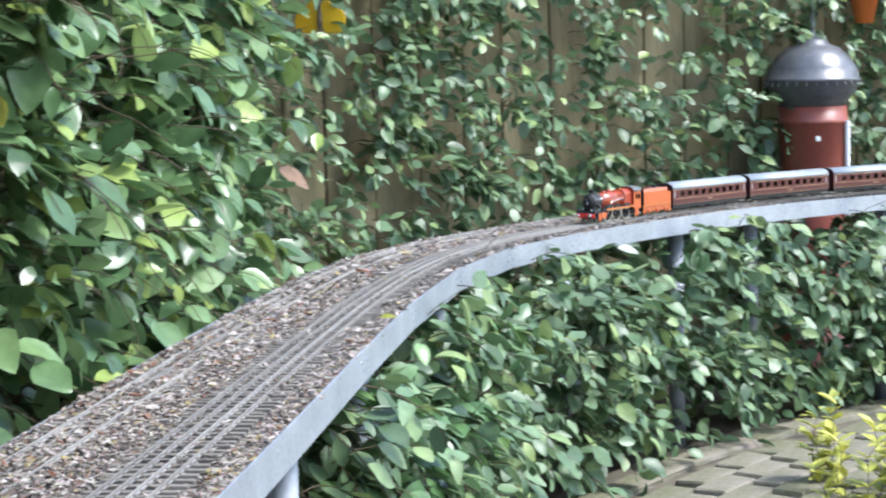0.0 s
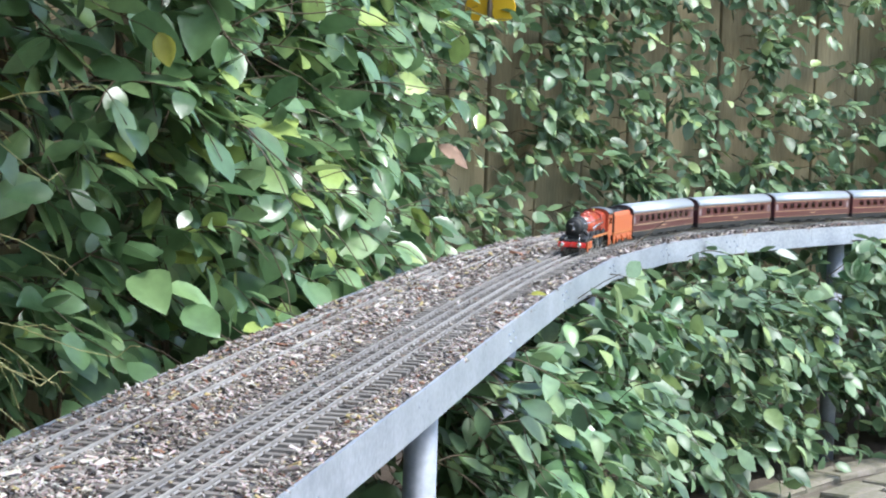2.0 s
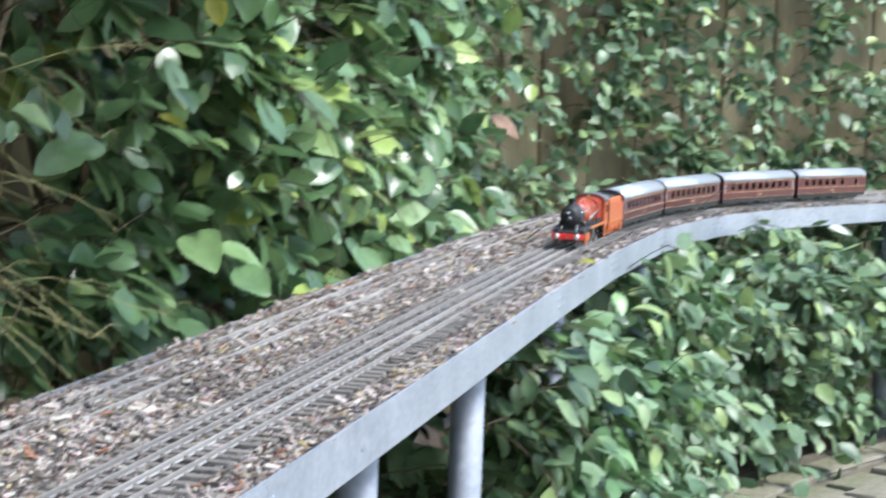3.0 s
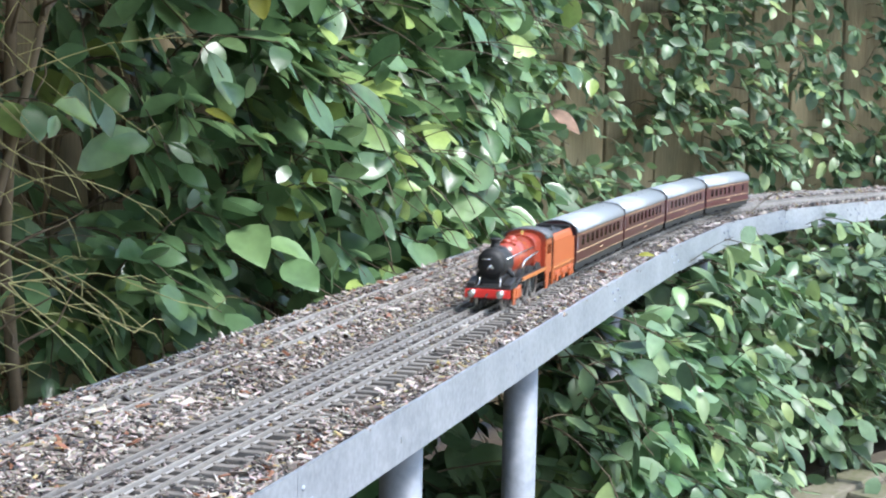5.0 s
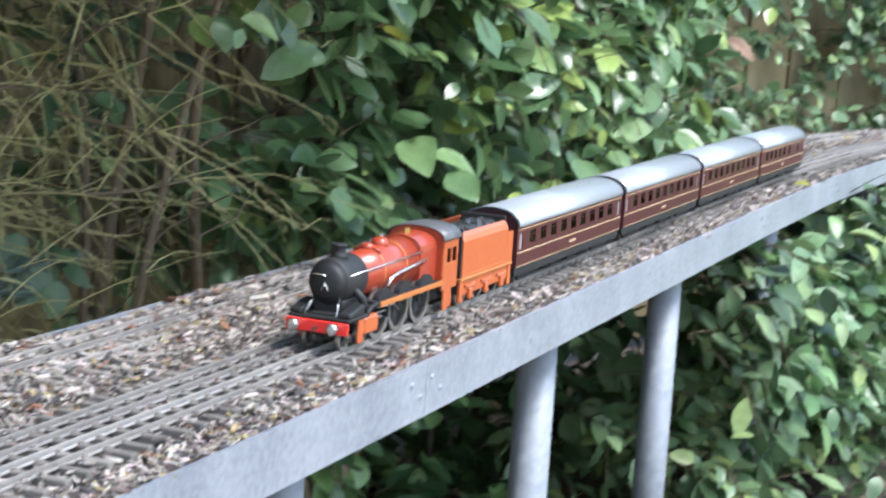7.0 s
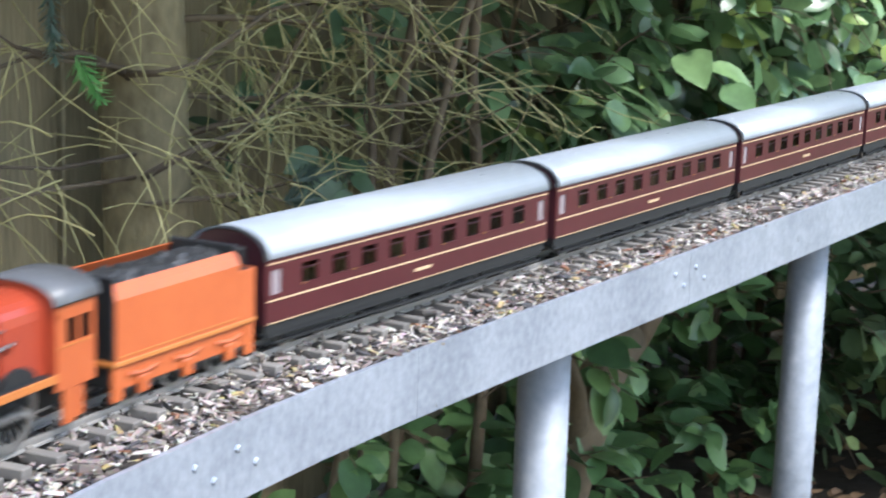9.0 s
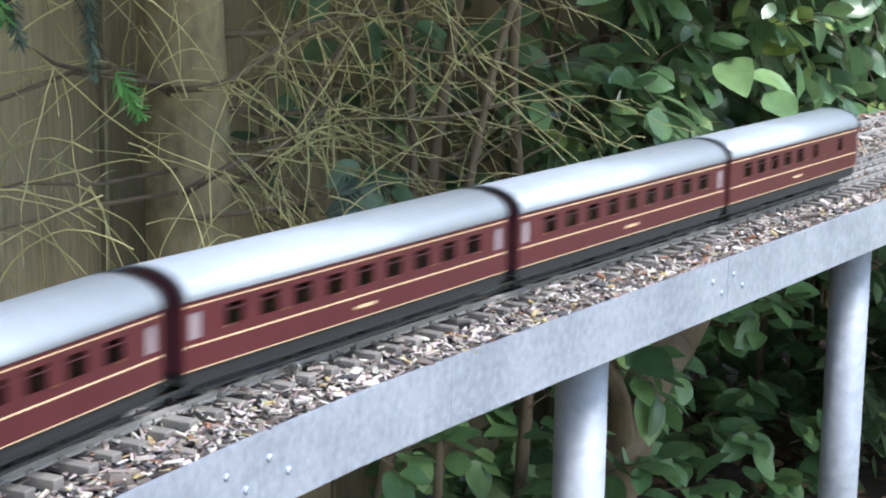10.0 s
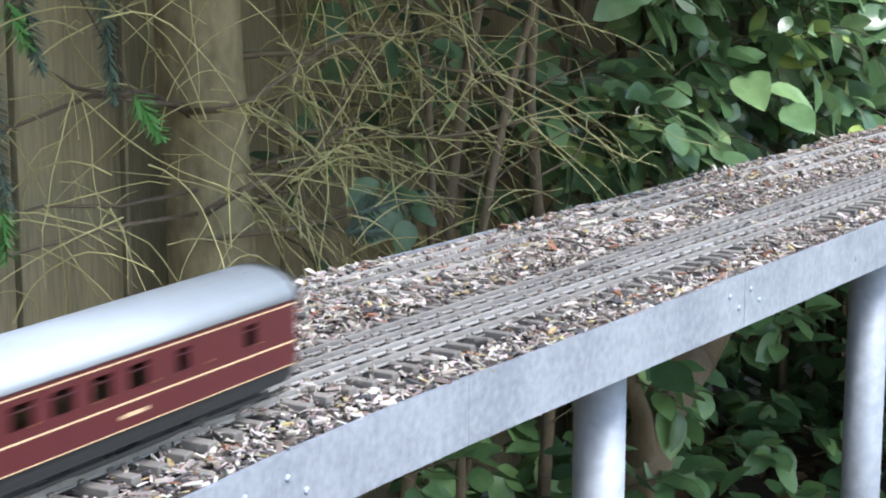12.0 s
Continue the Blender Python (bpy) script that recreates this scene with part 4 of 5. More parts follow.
def arched(bm, x0, x1, half, z0, spring, crown, steps=12, thick=None):
    """A body with upright sides and an arched top, from x0 to x1."""
    prof = [(-half, z0)]
    for k in range(steps + 1):
        a = math.pi * (1 - k / steps)
        prof.append((half * math.cos(a), spring + (crown - spring) * math.sin(a) ** 0.8))
    prof.append((half, z0))
    ends = [[bm.verts.new((x, y, z)) for y, z in prof] for x in (x0, x1)]
    n = len(prof)
    for k in range(n):
        bm.faces.new((ends[0][k], ends[0][(k + 1) % n], ends[1][(k + 1) % n], ends[1][k]))
    bm.faces.new(ends[0][::-1])
    bm.faces.new(ends[1])
    bmesh.ops.recalc_face_normals(bm, faces=bm.faces)


def spoked_wheel(name, r, spokes, mat, tyre, parent, at, width=0.004):
    """A wheel on the axle y: a tyre with flange, a rim, spokes and a hub."""
    bm = bmesh.new()
    ring = [(r * 0.86, -width / 2), (r, -width / 2), (r, width * 0.3), (r * 1.06, width * 0.35), (r * 1.06, width / 2), (r * 0.86, width / 2)]
    sides = 28
    loops = []
    for k in range(sides):
        a = 2 * math.pi * k / sides
        loops.append([bm.verts.new((q * math.cos(a), h, q * math.sin(a))) for q, h in ring])
    for k in range(sides):
        u, w = loops[k], loops[(k + 1) % sides]
        for j in range(len(ring)):
            bm.faces.new((u[j], u[(j + 1) % len(ring)], w[(j + 1) % len(ring)], w[j]))
    bmesh.ops.recalc_face_normals(bm, faces=bm.faces)
    wheel = part(name, bm, tyre, parent)
    wheel.location = at
    bm = bmesh.new()
    lathe(bm, [(r * 0.2, -width * 0.6), (r * 0.2, width * 0.5)], 12, axis="Y")
    for k in range(spokes):
        a = 2 * math.pi * k / spokes
        tube(bm, [(math.cos(a) * r * 0.15, 0, math.sin(a) * r * 0.15), (math.cos(a) * r * 0.88, 0, math.sin(a) * r * 0.88)], r * 0.05, 5)
    part("spokes", bm, mat, wheel)
    return wheel


def make_loco():
    loco = tagged(new("steam_locomotive"), "red and black model steam engine with a tall smokebox", "locomotive")
    frames = bar("frame", -0.135, 0.128, -0.012, 0.012, 0.012, 0.032, M_BLACK, loco)
    bar("front_platform", 0.088, 0.136, -0.031, 0.031, 0.027, 0.030, M_BLACK, loco)
    bar("running_plate", -0.096, 0.066, -0.0315, 0.0315, 0.034, 0.0365, M_BLACK, loco)
    for sgn in (-1, 1):
        bar("valance", -0.096, 0.066, sgn * 0.0318 - 0.0006, sgn * 0.0318 + 0.0006, 0.0325, 0.0372, M_LINING, loco, 0.0002, "orange lined edge")
        # the plate drops in a curve to the front platform
        rod("curved_plate", [(0.066, sgn * 0.029, 0.0352), (0.078, sgn * 0.029, 0.0348), (0.086, sgn * 0.029, 0.032), (0.092, sgn * 0.029, 0.0285)], 0.002, M_BLACK, loco, 6)
        bar("cylinder_cover", 0.066, 0.098, sgn * 0.0265 - 0.0045, sgn * 0.0265 + 0.0045, 0.0115, 0.0275, M_ORANGERED, loco, 0.002, "orange-red cylinder casing")
        bm = bmesh.new()
        lathe(bm, [(0.0035, 0), (0.0035, 0.008), (0.0050, 0.009), (0.0054, 0.0105), (0.003, 0.0113)], 16, (0.1395, sgn * 0.0195, 0.0225), "X")
        part("buffer", bm, M_SILVER, loco, "bright round buffer", True)
        for x, h in ((0.105, 0.02), (-0.112, 0.012)):
            bar("step", x - 0.006, x + 0.006, sgn * 0.029 - 0.001, sgn * 0.029 + 0.001, 0.006, 0.03, M_ORANGERED, loco, 0.0004)
        # lamp irons and sloping stays before the smokebox
        rod("stay", [(0.132, sgn * 0.016, 0.030), (0.117, sgn * 0.012, 0.046)], 0.0005, M_SILVER, loco, 6)
        rod("handrail", [(0.112, sgn * 0.0195, 0.064), (0.04, sgn * 0.0215, 0.066), (-0.055, sgn * 0.0235, 0.068)], 0.0007, M_SILVER, loco, 6)
        rod("steam_pipe", [(0.028, sgn * 0.0225, 0.040), (0.030, sgn * 0.0235, 0.048), (0.022, sgn * 0.0242, 0.0535), (0.004, sgn * 0.0245, 0.0555), (-0.03, sgn * 0.025, 0.058), (-0.062, sgn * 0.0252, 0.060)], 0.0014, M_SILVER, loco, 8, "silvery ejector pipe")
        rod("steam_pipe", [(0.096, sgn * 0.0165, 0.050), (0.09, sgn * 0.023, 0.042), (0.088, sgn * 0.026, 0.031)], 0.004, M_BLACK, loco, 10)
        for x in (0.040, -0.011, -0.066):
            bm = bmesh.new()
            n = 12
            fan = [[bm.verts.new((x + 0.0175 * math.cos(math.pi * k / n), y, 0.036 + 0.0098 * math.sin(math.pi * k / n))) for k in range(n + 1)] for y in (sgn * 0.0205, sgn * 0.0262)]
            for k in range(n):
                bm.faces.new((fan[0][k], fan[0][k + 1], fan[1][k + 1], fan[1][k]))
            bm.faces.new(fan[0])
            bm.faces.new(fan[1])
            bmesh.ops.recalc_face_normals(bm, faces=bm.faces)
            part("splasher", bm, M_BLACK, loco, "black wheel splasher")
    for sgn in (-1, 1):
        bm = bmesh.new()
        y0, y1 = sorted((sgn * 0.0185, sgn * 0.0308))
        got = box(bm, 0.100, 0.134, y0, y1, 0.030, 0.040, 0.0)
        for v in bm.verts:
            if v.co.x > 0.12 and v.co.z > 0.035:
                v.co.z = 0.0345
        bmesh.ops.bevel(bm, geom=list(bm.edges), offset=0.0012, segments=1, affect="EDGES")
        part("front_wing", bm, M_BLACK, loco)
    bar("buffer_beam", 0.136, 0.1395, -0.031, 0.031, 0.0165, 0.0270, M_SIGNAL, loco, 0.0005, "bright red buffer beam")
    rod("coupling", [(0.139, 0, 0.021), (0.147, 0, 0.0205), (0.149, 0, 0.014), (0.146, 0, 0.0095)], 0.0013, M_BLACK, loco, 6)
    bm = bmesh.new()
    lathe(bm, [(0.0236, -0.062), (0.0215, 0.0), (0.0195, 0.072)], 32, (0, 0, 0.0575), "X")
    boiler = part("boiler", bm, M_RED, loco, "glossy crimson boiler barrel", True)
    for x in (-0.02, 0.03):
        bm = bmesh.new()
        rr = 0.0228 if x < 0 else 0.0209
        lathe(bm, [(rr, x - 0.0012), (rr, x + 0.0012)], 32, (0, 0, 0.0575), "X")
        part("boiler_band", bm, M_LINING, boiler, "thin lined band")
    bm = bmesh.new()
    lathe(bm, [(0.0205, 0.072), (0.0205, 0.116), (0.0195, 0.1175), (0.0165, 0.118), (0.0160, 0.1200), (0.012, 0.1225), (0.005, 0.1238), (0.001, 0.124)], 32, (0, 0, 0.0575), "X")
    smokebox = part("smokebox", bm, M_BLACK, loco, "black smokebox with a domed round door", True)
    rod("door_handle", [(0.1245, 0, 0.0575), (0.1252, 0.0035, 0.0505)], 0.0007, M_SILVER, smokebox, 5)
    rod("door_handle", [(0.1245, 0, 0.0575), (0.1252, -0.0035, 0.0505)], 0.0007, M_SILVER, smokebox, 5)
    rod("hinge", [(0.1215, -0.014, 0.064), (0.1245, 0, 0.064)], 0.0008, M_SILVER, smokebox, 5)
    bar("saddle", 0.078, 0.116, -0.0155, 0.0155, 0.029, 0.043, M_BLACK, loco, 0.002)
    bm = bmesh.new()
    lathe(bm, [(0.0095, 0.076), (0.0068, 0.0795), (0.0062, 0.085), (0.0078, 0.0875), (0.0078, 0.089), (0.005, 0.0885)], 20, (0.097, 0, 0))
    part("chimney", bm, M_BLACK, loco, "", True)
    bm = bmesh.new()
    lathe(bm, [(0.0095, 0.074), (0.0085, 0.081), (0.006, 0.0845), (0.001, 0.0855)], 20, (0.0, 0, 0))
    part("dome", bm, M_RED, loco, "", True)
    bm = bmesh.new()
    lathe(bm, [(0.007, 0.076), (0.006, 0.0815), (0.0015, 0.083)], 16, (0.03, 0, 0))
    tube(bm, [(0.03, -0.014, 0.0755), (0.03, -0.007, 0.0785), (0.03, 0.007, 0.0785), (0.03, 0.014, 0.0755)], 0.0016, 6)
    part("top_feed", bm, M_RED, loco, "", True)
    bm = bmesh.new()
    arched(bm, -0.097, -0.052, 0.0232, 0.0365, 0.068, 0.0825)
    part("firebox", bm, M_RED, loco, "crimson square-shouldered firebox")
    bm = bmesh.new()
    for dx in (-0.003, 0.003):
        lathe(bm, [(0.0022, 0.080), (0.0018, 0.0865), (0.0005, 0.087)], 10, (-0.07 + dx, 0, 0))
    part("safety_valve", bm, M_BRASS, loco)
    # cab: sides with two openings, front, roof
    for sgn in (-1, 1):
        bm = bmesh.new()
        y0, y1 = sorted((sgn * 0.0305, sgn * 0.0290))
        for x0, x1, z0, z1 in ((-0.140, -0.098, 0.0265, 0.052), (-0.140, -0.136, 0.052, 0.070), (-0.1235, -0.1205, 0.052, 0.070), (-0.1085, -0.098, 0.052, 0.070), (-0.140, -0.098, 0.066, 0.075)):
            box(bm, x0, x1, y0, y1, z0, z1)
        side = part("cab_side", bm, M_ORANGERED, loco, "orange-red cab side with two windows")
        bar("lining", -0.139, -0.099, sgn * 0.0307 - 0.0002, sgn * 0.0307 + 0.0002, 0.0505, 0.0512, M_LINING, side, 0.0)
        bar("cab_step", -0.128, -0.114, sgn * 0.028 - 0.002, sgn * 0.028 + 0.002, 0.008, 0.026, M_ORANGERED, loco, 0.0006)
    bm = bmesh.new()
    arched(bm, -0.099, -0.0965, 0.0295, 0.0365, 0.074, 0.0865)
    part("cab_front", bm, M_RED, loco)
    bm = bmesh.new()
    n = 12
    rows = [[[bm.verts.new((x, 0.032 * math.cos(math.pi * k / n), zz + 0.0125 * math.sin(math.pi * k / n) ** 0.8)) for k in range(n + 1)] for x in (-0.144, -0.094)] for zz in (0.0742, 0.0754)]
    for lay in rows:
        for k in range(n):
            bm.faces.new((lay[0][k], lay[0][k + 1], lay[1][k + 1], lay[1][k]))
    for k in range(n):
        for e in (0, 1):
            bm.faces.new((rows[0][e][k], rows[0][e][k + 1], rows[1][e][k + 1], rows[1][e][k]))
    for k in (0, n):
        bm.faces.new((rows[0][0][k], rows[0][1][k], rows[1][1][k], rows[1][0][k]))
    bmesh.ops.recalc_face_normals(bm, faces=bm.faces)
    part("cab_roof", bm, M_GREYBLACK, loco, "dark grey arched cab roof", True)
    bar("cab_floor", -0.140, -0.098, -0.0285, 0.0285, 0.026, 0.03, M_BLACK, loco)
    spun = []
    for sgn in (-1, 1):
        for x in (0.040, -0.011, -0.066):
            spun.append((spoked_wheel("driving_wheel", 0.0232, 18, M_BLACK, M_TYRE, loco, (x, sgn * 0.0175, 0.0232)), (x, sgn * 0.0175, 0.0232)))
        for x in (0.078, 0.118):
            spoked_wheel("bogie_wheel", 0.0105, 9, M_BLACK, M_TYRE, loco, (x, sgn * 0.0170, 0.0105))
        rod("piston_rod", [(0.07, sgn * 0.025, 0.0215), (0.045, sgn * 0.025, 0.0215)], 0.0012, M_TYRE, loco, 6)
        bar("slide_bar", 0.036, 0.068, sgn * 0.025 - 0.0012, sgn * 0.025 + 0.0012, 0.0245, 0.0265, M_TYRE, loco, 0.0003)
        bar("slide_bracket", 0.033, 0.037, sgn * 0.023 - 0.005, sgn * 0.023 + 0.005, 0.019, 0.034, M_BLACK, loco, 0.0004)
        rod("valve_rod", [(0.062, sgn * 0.0268, 0.031), (0.02, sgn * 0.0268, 0.029), (0.008, sgn * 0.0268, 0.022)], 0.0011, M_TYRE, loco, 6)
    rods = []
    for sgn in (-1, 1):
        bm = bmesh.new()
        box(bm, -0.068, 0.042, -0.0008, 0.0008, -0.0016, 0.0016, 0.0003)
        for x in (0.040, -0.011, -0.066):
            lathe(bm, [(0.003, -0.0012), (0.003, 0.0012)], 12, (x, 0, 0), "Y")
        r = part("coupling_rod", bm, M_TYRE, loco, "bright steel coupling rod")
        rods.append((r, sgn))
    return loco, spun, rods


def make_tender():
    tender = tagged(new("tender"), "orange-red six-wheeled tender with a black coal space", "tender")
    bar("frame", -0.080, 0.080, -0.026, 0.026, 0.014, 0.028, M_BLACK, tender, 0.001)
    bar("footplate", -0.082, 0.082, -0.0312, 0.0312, 0.0275, 0.0302, M_LINING, tender, 0.0004)
    for sgn in (-1, 1):
        bm = bmesh.new()
        prof = [(0.0305, 0.030), (0.0305, 0.066), (0.0285, 0.071), (0.0255, 0.0745), (0.0245, 0.0742), (0.0272, 0.070), (0.0292, 0.066), (0.0292, 0.030)]
        ends = [[bm.verts.new((x, sgn * y, z)) for y, z in prof] for x in (-0.062, 0.079)]
        for k in range(8):
            bm.faces.new((ends[0][k], ends[0][(k + 1) % 8], ends[1][(k + 1) % 8], ends[1][k]))
        bm.faces.new(ends[0][::-1])
        bm.faces.new(ends[1])
        bmesh.ops.recalc_face_normals(bm, faces=bm.faces)
        side = part("side_sheet", bm, M_ORANGERED, tender, "plain orange-red side sheet")
        bar("lining", -0.06, 0.077, sgn * 0.0307 - 0.0002, sgn * 0.0307 + 0.0002, 0.0325, 0.0332, M_LINING, side, 0.0)
        bar("rear_side", -0.081, -0.062, sgn * 0.0298 - 0.0007, sgn * 0.0298 + 0.0007, 0.030, 0.062, M_ORANGERED, tender, 0.0003)
        bar("outer_frame", -0.078, 0.078, sgn * 0.0275 - 0.0012, sgn * 0.0275 + 0.0012, 0.013, 0.0275, M_ORANGERED, tender, 0.0005)
        for x in (0.05, 0.0, -0.05):
            spoked_wheel("tender_wheel", 0.0148, 10, M_BLACK, M_TYRE, tender, (x, sgn * 0.0175, 0.0148))
            bm = bmesh.new()
            box(bm, x - 0.005, x + 0.005, sgn * 0.0298 - 0.002, sgn * 0.0298 + 0.002, 0.008, 0.0185, 0.0008)
            tube(bm, [(x - 0.015, sgn * 0.0295, 0.0215), (x, sgn * 0.0295, 0.0195), (x + 0.015, sgn * 0.0295, 0.0215)], 0.0014, 6)
            part("axle_box", bm, M_ORANGERED, tender, "orange axle box with a leaf spring")
        for x in (0.076, -0.076):
            bar("step", x - 0.005, x + 0.005, sgn * 0.0285 - 0.0015, sgn * 0.0285 + 0.0015, 0.007, 0.0275, M_ORANGERED, tender, 0.0004)
    bar("back_sheet", -0.0825, -0.081, -0.0298, 0.0298, 0.030, 0.062, M_ORANGERED, tender, 0.0003)
    bar("tank_top", -0.081, -0.03, -0.0290, 0.0290, 0.0595, 0.0615, M_BLACK, tender, 0.0003)
    bar("bulkhead", -0.064, -0.060, -0.0270, 0.0270, 0.0605, 0.0785, M_BLACK, tender, 0.001)
    bar("front_sheet", 0.078, 0.080, -0.0290, 0.0290, 0.030, 0.0790, M_BLACK, tender, 0.001)
    bm = bmesh.new()
    n, m = 22, 10
    grid = [[bm.verts.new((-0.06 + 0.138 * i / n, -0.029 + 0.058 * j / m, 0.066 + 0.009 * math.sin(math.pi * j / m) + 0.004 * noise.noise((i * 0.9, j * 0.9, 3.0)))) for j in range(m + 1)] for i in range(n + 1)]
    for i in range(n):
        for j in range(m):
            bm.faces.new((grid[i][j], grid[i + 1][j], grid[i + 1][j + 1], grid[i][j + 1]))
    part("coal", bm, M_COAL, tender, "heap of black coal")
    rod("coupling", [(-0.082, 0, 0.02), (-0.092, 0, 0.019)], 0.0015, M_BLACK, tender, 6)
    rod("drawbar", [(0.080, 0, 0.02), (0.094, 0, 0.02)], 0.002, M_BLACK, tender, 6)
    return tender


def make_coach(windows, doors, label, H2=0.2015):
    """A bogie coach. windows: centres and widths along x; doors: the same for tall pale door lights."""
    coach = tagged(new("passenger_coach"), label, "coach", "coaches of the train")
    half = 0.0325
    z0, waist, w0, w1, eave = 0.0235, 0.0415, 0.0470, 0.0615, 0.0695
    holes = sorted([(c - w / 2, c + w / 2, w0, w1) for c, w in windows] + [(c - w / 2, c + w / 2, w0 - 0.003, w1) for c, w in doors])
    for sgn in (-1, 1):
        y0, y1 = sorted((sgn * half, sgn * (half - 0.0016)))
        bm = bmesh.new()
        box(bm, -H2, H2, y0, y1, z0, w0 - 0.003)
        box(bm, -H2, H2, y0, y1, w1, eave)
        x = -H2
        for a, b, lo, hi in holes:
            box(bm, x, a, y0, y1, w0 - 0.003, w1)
            if lo > w0 - 0.003:
                box(bm, a, b, y0, y1, w0 - 0.003, lo)
            x = b
        box(bm, x, H2, y0, y1, w0 - 0.003, w1)
        bmesh.ops.remove_doubles(bm, verts=bm.verts, dist=0.00001)
        side = part("side", bm, M_MAROON, coach, "maroon panelled side with cream lining")
        for z, t in ((waist - 0.0015, 0.0011), (eave - 0.0035, 0.0009), (z0 + 0.0006, 0.0006)):
            bar("lining", -H2 + 0.002, H2 - 0.002, sgn * (half + 0.0002) - 0.0002, sgn * (half + 0.0002) + 0.0002, z - t / 2, z + t / 2, M_CREAM, side, 0.0)
        for a, b, lo, hi in holes:
            tall = lo < w0 - 0.001
            bar("pane", a - 0.0002, b + 0.0002, sgn * (half - 0.0011) - 0.0002, sgn * (half - 0.0011) + 0.0002, lo - 0.0002, hi + 0.0002, M_PALEGLASS if tall else M_GLASS, side, 0.0)
            if not tall:
                bar("ventilator", a, b, sgn * (half + 0.0004) - 0.0004, sgn * (half + 0.0004) + 0.0004, hi - 0.004, hi - 0.0033, M_MAROONDARK, side, 0.0)
        for k in range(6):
            c = -H2 + 0.045 + k * (H2 * 0.31)
            bar("door_handle", c, c + 0.003, sgn * (half + 0.0005) - 0.0004, sgn * (half + 0.0005) + 0.0004, 0.0465, 0.0475, M_BRASS, side, 0.0)
        bar("crest", -0.012, 0.012, sgn * (half + 0.0002) - 0.0002, sgn * (half + 0.0002) + 0.0002, 0.031, 0.0333, M_CREAM, side, 0.0, "worn gilt marking")
        bar("solebar", -H2 + 0.004, H2 - 0.004, sgn * 0.0285 - 0.0015, sgn * 0.0285 + 0.0015, 0.0125, 0.0249, M_BLACK, coach, 0.0004)
        rod("truss", [(-0.085, sgn * 0.025, 0.012), (-0.045, sgn * 0.025, 0.005), (0.045, sgn * 0.025, 0.005), (0.085, sgn * 0.025, 0.012)], 0.0011, M_BLACK, coach, 6)
        bar("footboard", -H2 + 0.01, H2 - 0.01, sgn * 0.0312 - 0.0015, sgn * 0.0312 + 0.0015, 0.0085, 0.0095, M_BLACK, coach, 0.0)
    bar("floor", -H2 + 0.001, H2 - 0.001, -half + 0.002, half - 0.002, 0.0165, 0.0248, M_BLACK, coach, 0.0)
    for k in range(9):
        c = -H2 + 0.04 + k * (H2 * 0.2)
        bar("seat", c - 0.006, c + 0.006, -0.026, 0.012, 0.0248, 0.050, M_SEAT, coach, 0.001)
    for e in (-1, 1):
        x0, x1 = sorted((e * (H2 - 0.0012), e * H2))
        bm = bmesh.new()
        arched(bm, x0, x1, half - 0.0018, z0, eave, eave + 0.0175)
        part("end", bm, M_MAROONDARK, coach)
        x0, x1 = sorted((e * H2, e * (H2 + 0.0082)))
        bar("gangway", x0, x1, -0.016, 0.016, 0.017, 0.077, M_BLACK, coach, 0.001, "black corridor bellows")
        for sgn in (-1, 1):
            bm = bmesh.new()
            lathe(bm, [(0.002, 0), (0.002, e * 0.005), (0.0045, e * 0.0055), (0.0045, e * 0.0065)], 10, (e * H2, sgn * 0.0195, 0.0155), "X")
            part("buffer", bm, M_BLACK, coach)
        bog = bar("bogie", e * (H2 - 0.064) - 0.032, e * (H2 - 0.064) + 0.032, -0.021, 0.021, 0.009, 0.0163, M_BLACK, coach, 0.001)
        for sgn in (-1, 1):
            bar("bogie_side", e * (H2 - 0.064) - 0.034, e * (H2 - 0.064) + 0.034, sgn * 0.0235 - 0.0015, sgn * 0.0235 + 0.0015, 0.0065, 0.0125, M_BLACK, bog, 0.0006)
            for x in (-0.0215, 0.0215):
                spoked_wheel("wheel", 0.0105, 0, M_BLACK, M_TYRE, bog, (e * (H2 - 0.064) + x, sgn * 0.017, 0.0105))
    for x in (-0.03, 0.035):
        bar("battery_box", x - 0.018, x + 0.018, -0.024, 0.024, 0.005, 0.0163, M_BLACK, coach, 0.001)
    bm = bmesh.new()
    n = 16
    rows = []
    for lay in (0, 1):
        g = []
        for x in (-H2 - 0.0008, H2 + 0.0008):
            g.append([bm.verts.new((x, (half + 0.0012 - 0.001 * (1 - lay)) * math.cos(math.pi * k / n), eave - 0.0006 + 0.0008 * lay + 0.0195 * math.sin(math.pi * k / n) ** 0.85)) for k in range(n + 1)])
        rows.append(g)
    for g in rows:
        for k in range(n):
            bm.faces.new((g[0][k], g[0][k + 1], g[1][k + 1], g[1][k]))
    for k in range(n):
        for e in (0, 1):
            bm.faces.new((rows[0][e][k], rows[0][e][k + 1], rows[1][e][k + 1], rows[1][e][k]))
    for k in (0, n):
        bm.faces.new((rows[0][0][k], rows[0][1][k], rows[1][1][k], rows[1][0][k]))
    bmesh.ops.recalc_face_normals(bm, faces=bm.faces)
    roof = part("roof", bm, M_ROOF, coach, "pale silver-grey arched roof", True)
    for e in (-1, 1):
        bm = bmesh.new()
        g = [[bm.verts.new((e * H2 + dx, (half + 0.0016) * math.cos(math.pi * k / n), eave + 0.0004 + 0.0197 * math.sin(math.pi * k / n) ** 0.85)) for k in range(n + 1)] for dx in (-0.002, 0.002)]
        for k in range(n):
            bm.faces.new((g[0][k], g[0][k + 1], g[1][k + 1], g[1][k]))
        part("roof_end", bm, M_BLACK, roof, "dark roof rib")
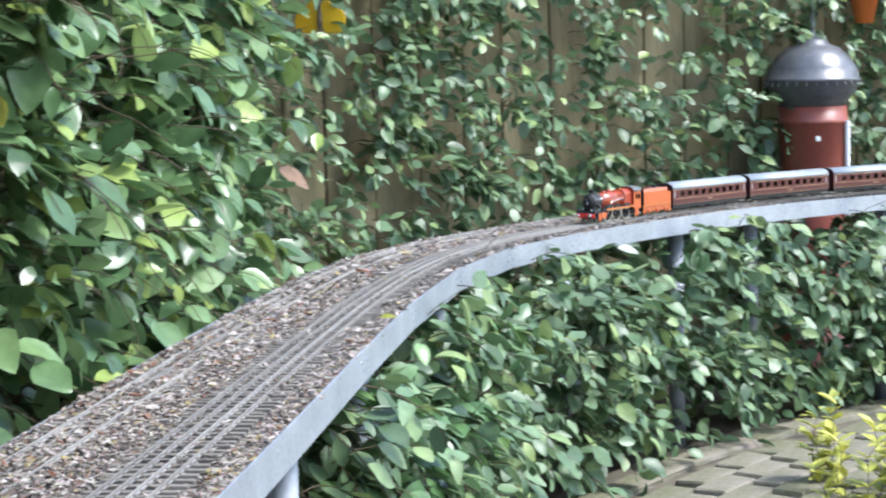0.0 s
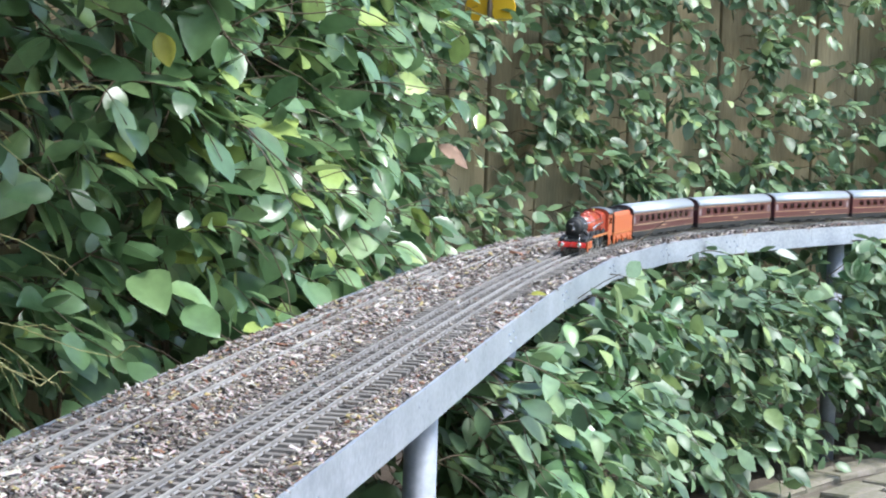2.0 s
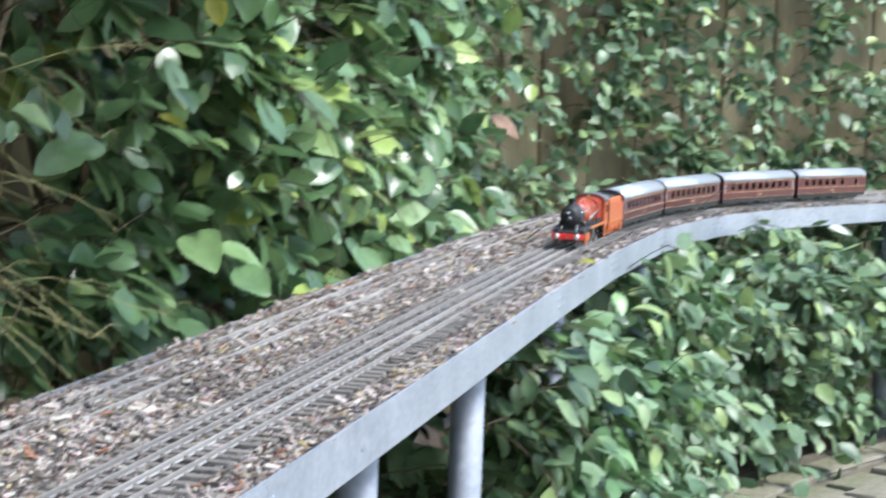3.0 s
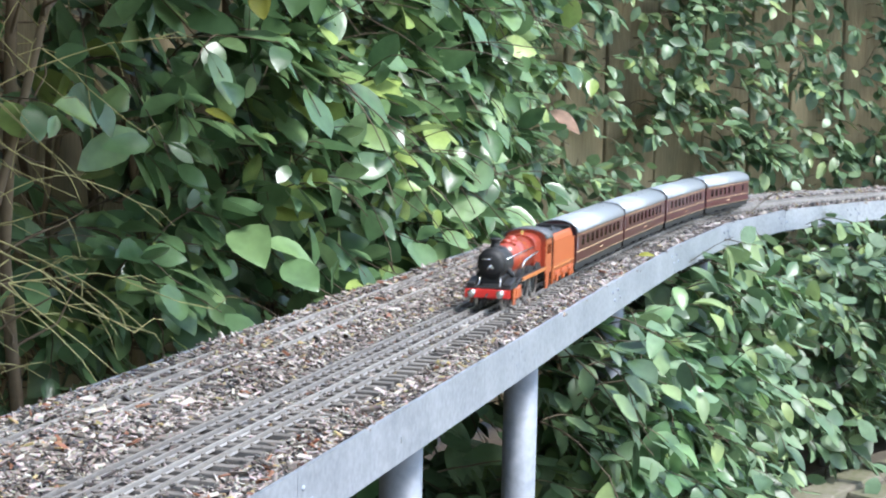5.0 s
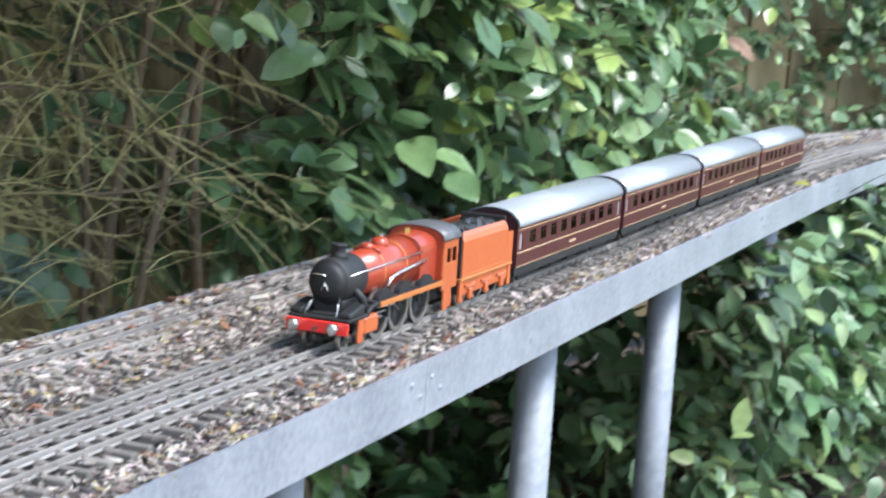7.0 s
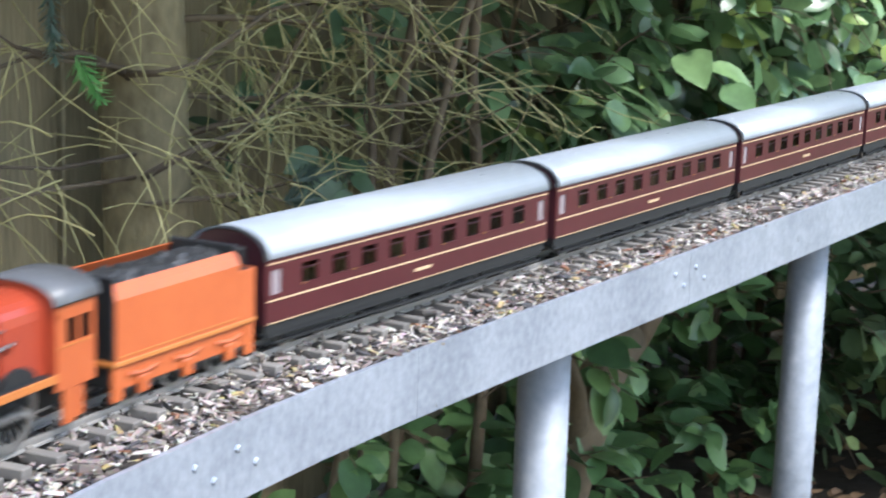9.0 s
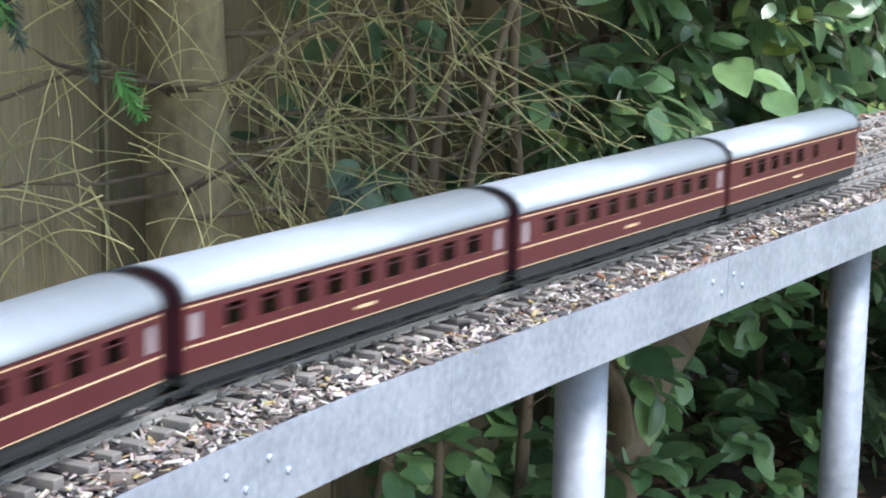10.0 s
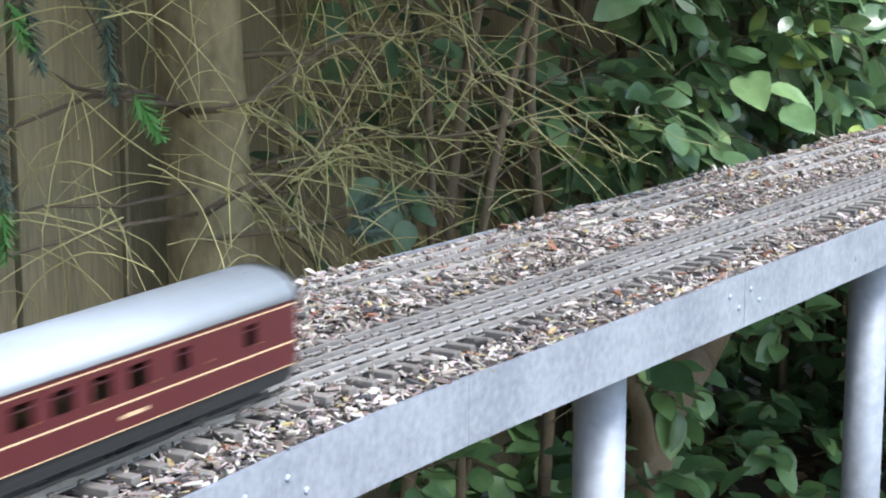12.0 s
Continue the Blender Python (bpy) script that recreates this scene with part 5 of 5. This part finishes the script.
    for k in range(8):
        for sgn in (-1, 1):
            bm = bmesh.new()
            lathe(bm, [(0.0017, 0.0845), (0.0017, 0.0885), (0.0008, 0.089)], 8, ((-0.88 + k * 0.251) * H2, sgn * 0.009, 0))
            part("roof_vent", bm, M_ROOF, roof)
    return coach


def resize(thing, sx, sz):
    """Settles the engine's proportions: all parts but the wheels, which keep round."""
    m = Matrix.Diagonal((sx, 1, sz, 1))
    for ob in thing.children_recursive:
        if "wheel" in ob.name or ob.parent and "wheel" in ob.parent.name:
            ob.location.x *= sx
        else:
            ob.data.transform(m)


LOCO, SPUN, RODS = make_loco()
TENDER = make_tender()
resize(LOCO, 0.93, 1.06)
resize(TENDER, 0.94, 1.08)
SPUN = [(w, (x * 0.93, y, z)) for w, (x, y, z) in SPUN]
LIGHTS = [(-0.150 + k * 0.0375, 0.0195) for k in range(9)]
DOORS = [(-0.1895, 0.011), (0.1895, 0.011)]
COACH = make_coach(LIGHTS, DOORS, "maroon passenger coach with a pale grey roof and cream lines")
COACH_B = copy_thing(COACH, Matrix())
COACH_C = copy_thing(COACH, Matrix())
BRAKE = make_coach([(0.135, 0.0185), (0.1, 0.0185), (0.065, 0.0185), (0.03, 0.0185), (-0.005, 0.0185), (-0.05, 0.013), (-0.125, 0.013)], [], "short maroon brake coach with small windows at the rear end", 0.18)
TRAIN = [LOCO, TENDER, COACH, COACH_B, COACH_C, BRAKE]
LENGTHS = (0.268, 0.155, 0.403, 0.403, 0.403, 0.352)
GAP = 0.015
# when the buffer beam passes each length of the line
RUN = ((0, 2.5, 3, 5, 5.5, 6, 6.5, 7, 7.5, 8.5, 9.5, 10, 10.5, 11, 11.5, 12), (4.572, 3.116, 2.832, 1.792, 1.52, 1.26, 0.992, 0.774, 0.556, 0.062, -0.452, -0.736, -0.988, -1.28, -1.536, -1.82))


def front_s(t):
    return float(np.interp(t, RUN[0], RUN[1]))


def ride(s_front, length):
    """The pose of a vehicle of that length whose front end is at s_front, both bogies on the line."""
    a, b = spot(s_front + length * 0.2, AXIS, RAIL_Z), spot(s_front + length * 0.8, AXIS, RAIL_Z)
    d = a - b
    return Matrix.Translation((a + b) / 2) @ pose(0, 0, 0, 0, 0, math.degrees(math.atan2(d.y, d.x)))


def motions():
    times = [k * 0.2 for k in range(61)]
    offset = 0.0
    for ob, length in zip(TRAIN, LENGTHS):
        gap = GAP if length > 0.3 else 0.008
        walk(ob, [(t, ride(front_s(t) + offset, length)) for t in times])
        offset += length + gap
    # the driving wheels roll on the rails, the rods go round with their cranks
    turns = [k / 15 for k in range(181)]
    angle = [(front_s(0) - front_s(t)) / 0.0232 for t in turns]
    for wheel, at in SPUN:
        walk(wheel, [(t, Matrix.Translation(at) @ Matrix.Rotation(a, 4, "Y")) for t, a in zip(turns, angle)])
    for r, sgn in RODS:
        quarter = 0.0 if sgn > 0 else math.pi / 2
        walk(r, [(t, Matrix.Translation((0.010 * math.sin(a + quarter), sgn * 0.0228, 0.0232 + 0.010 * math.cos(a + quarter)))) for t, a in zip(turns, angle)])


motions()
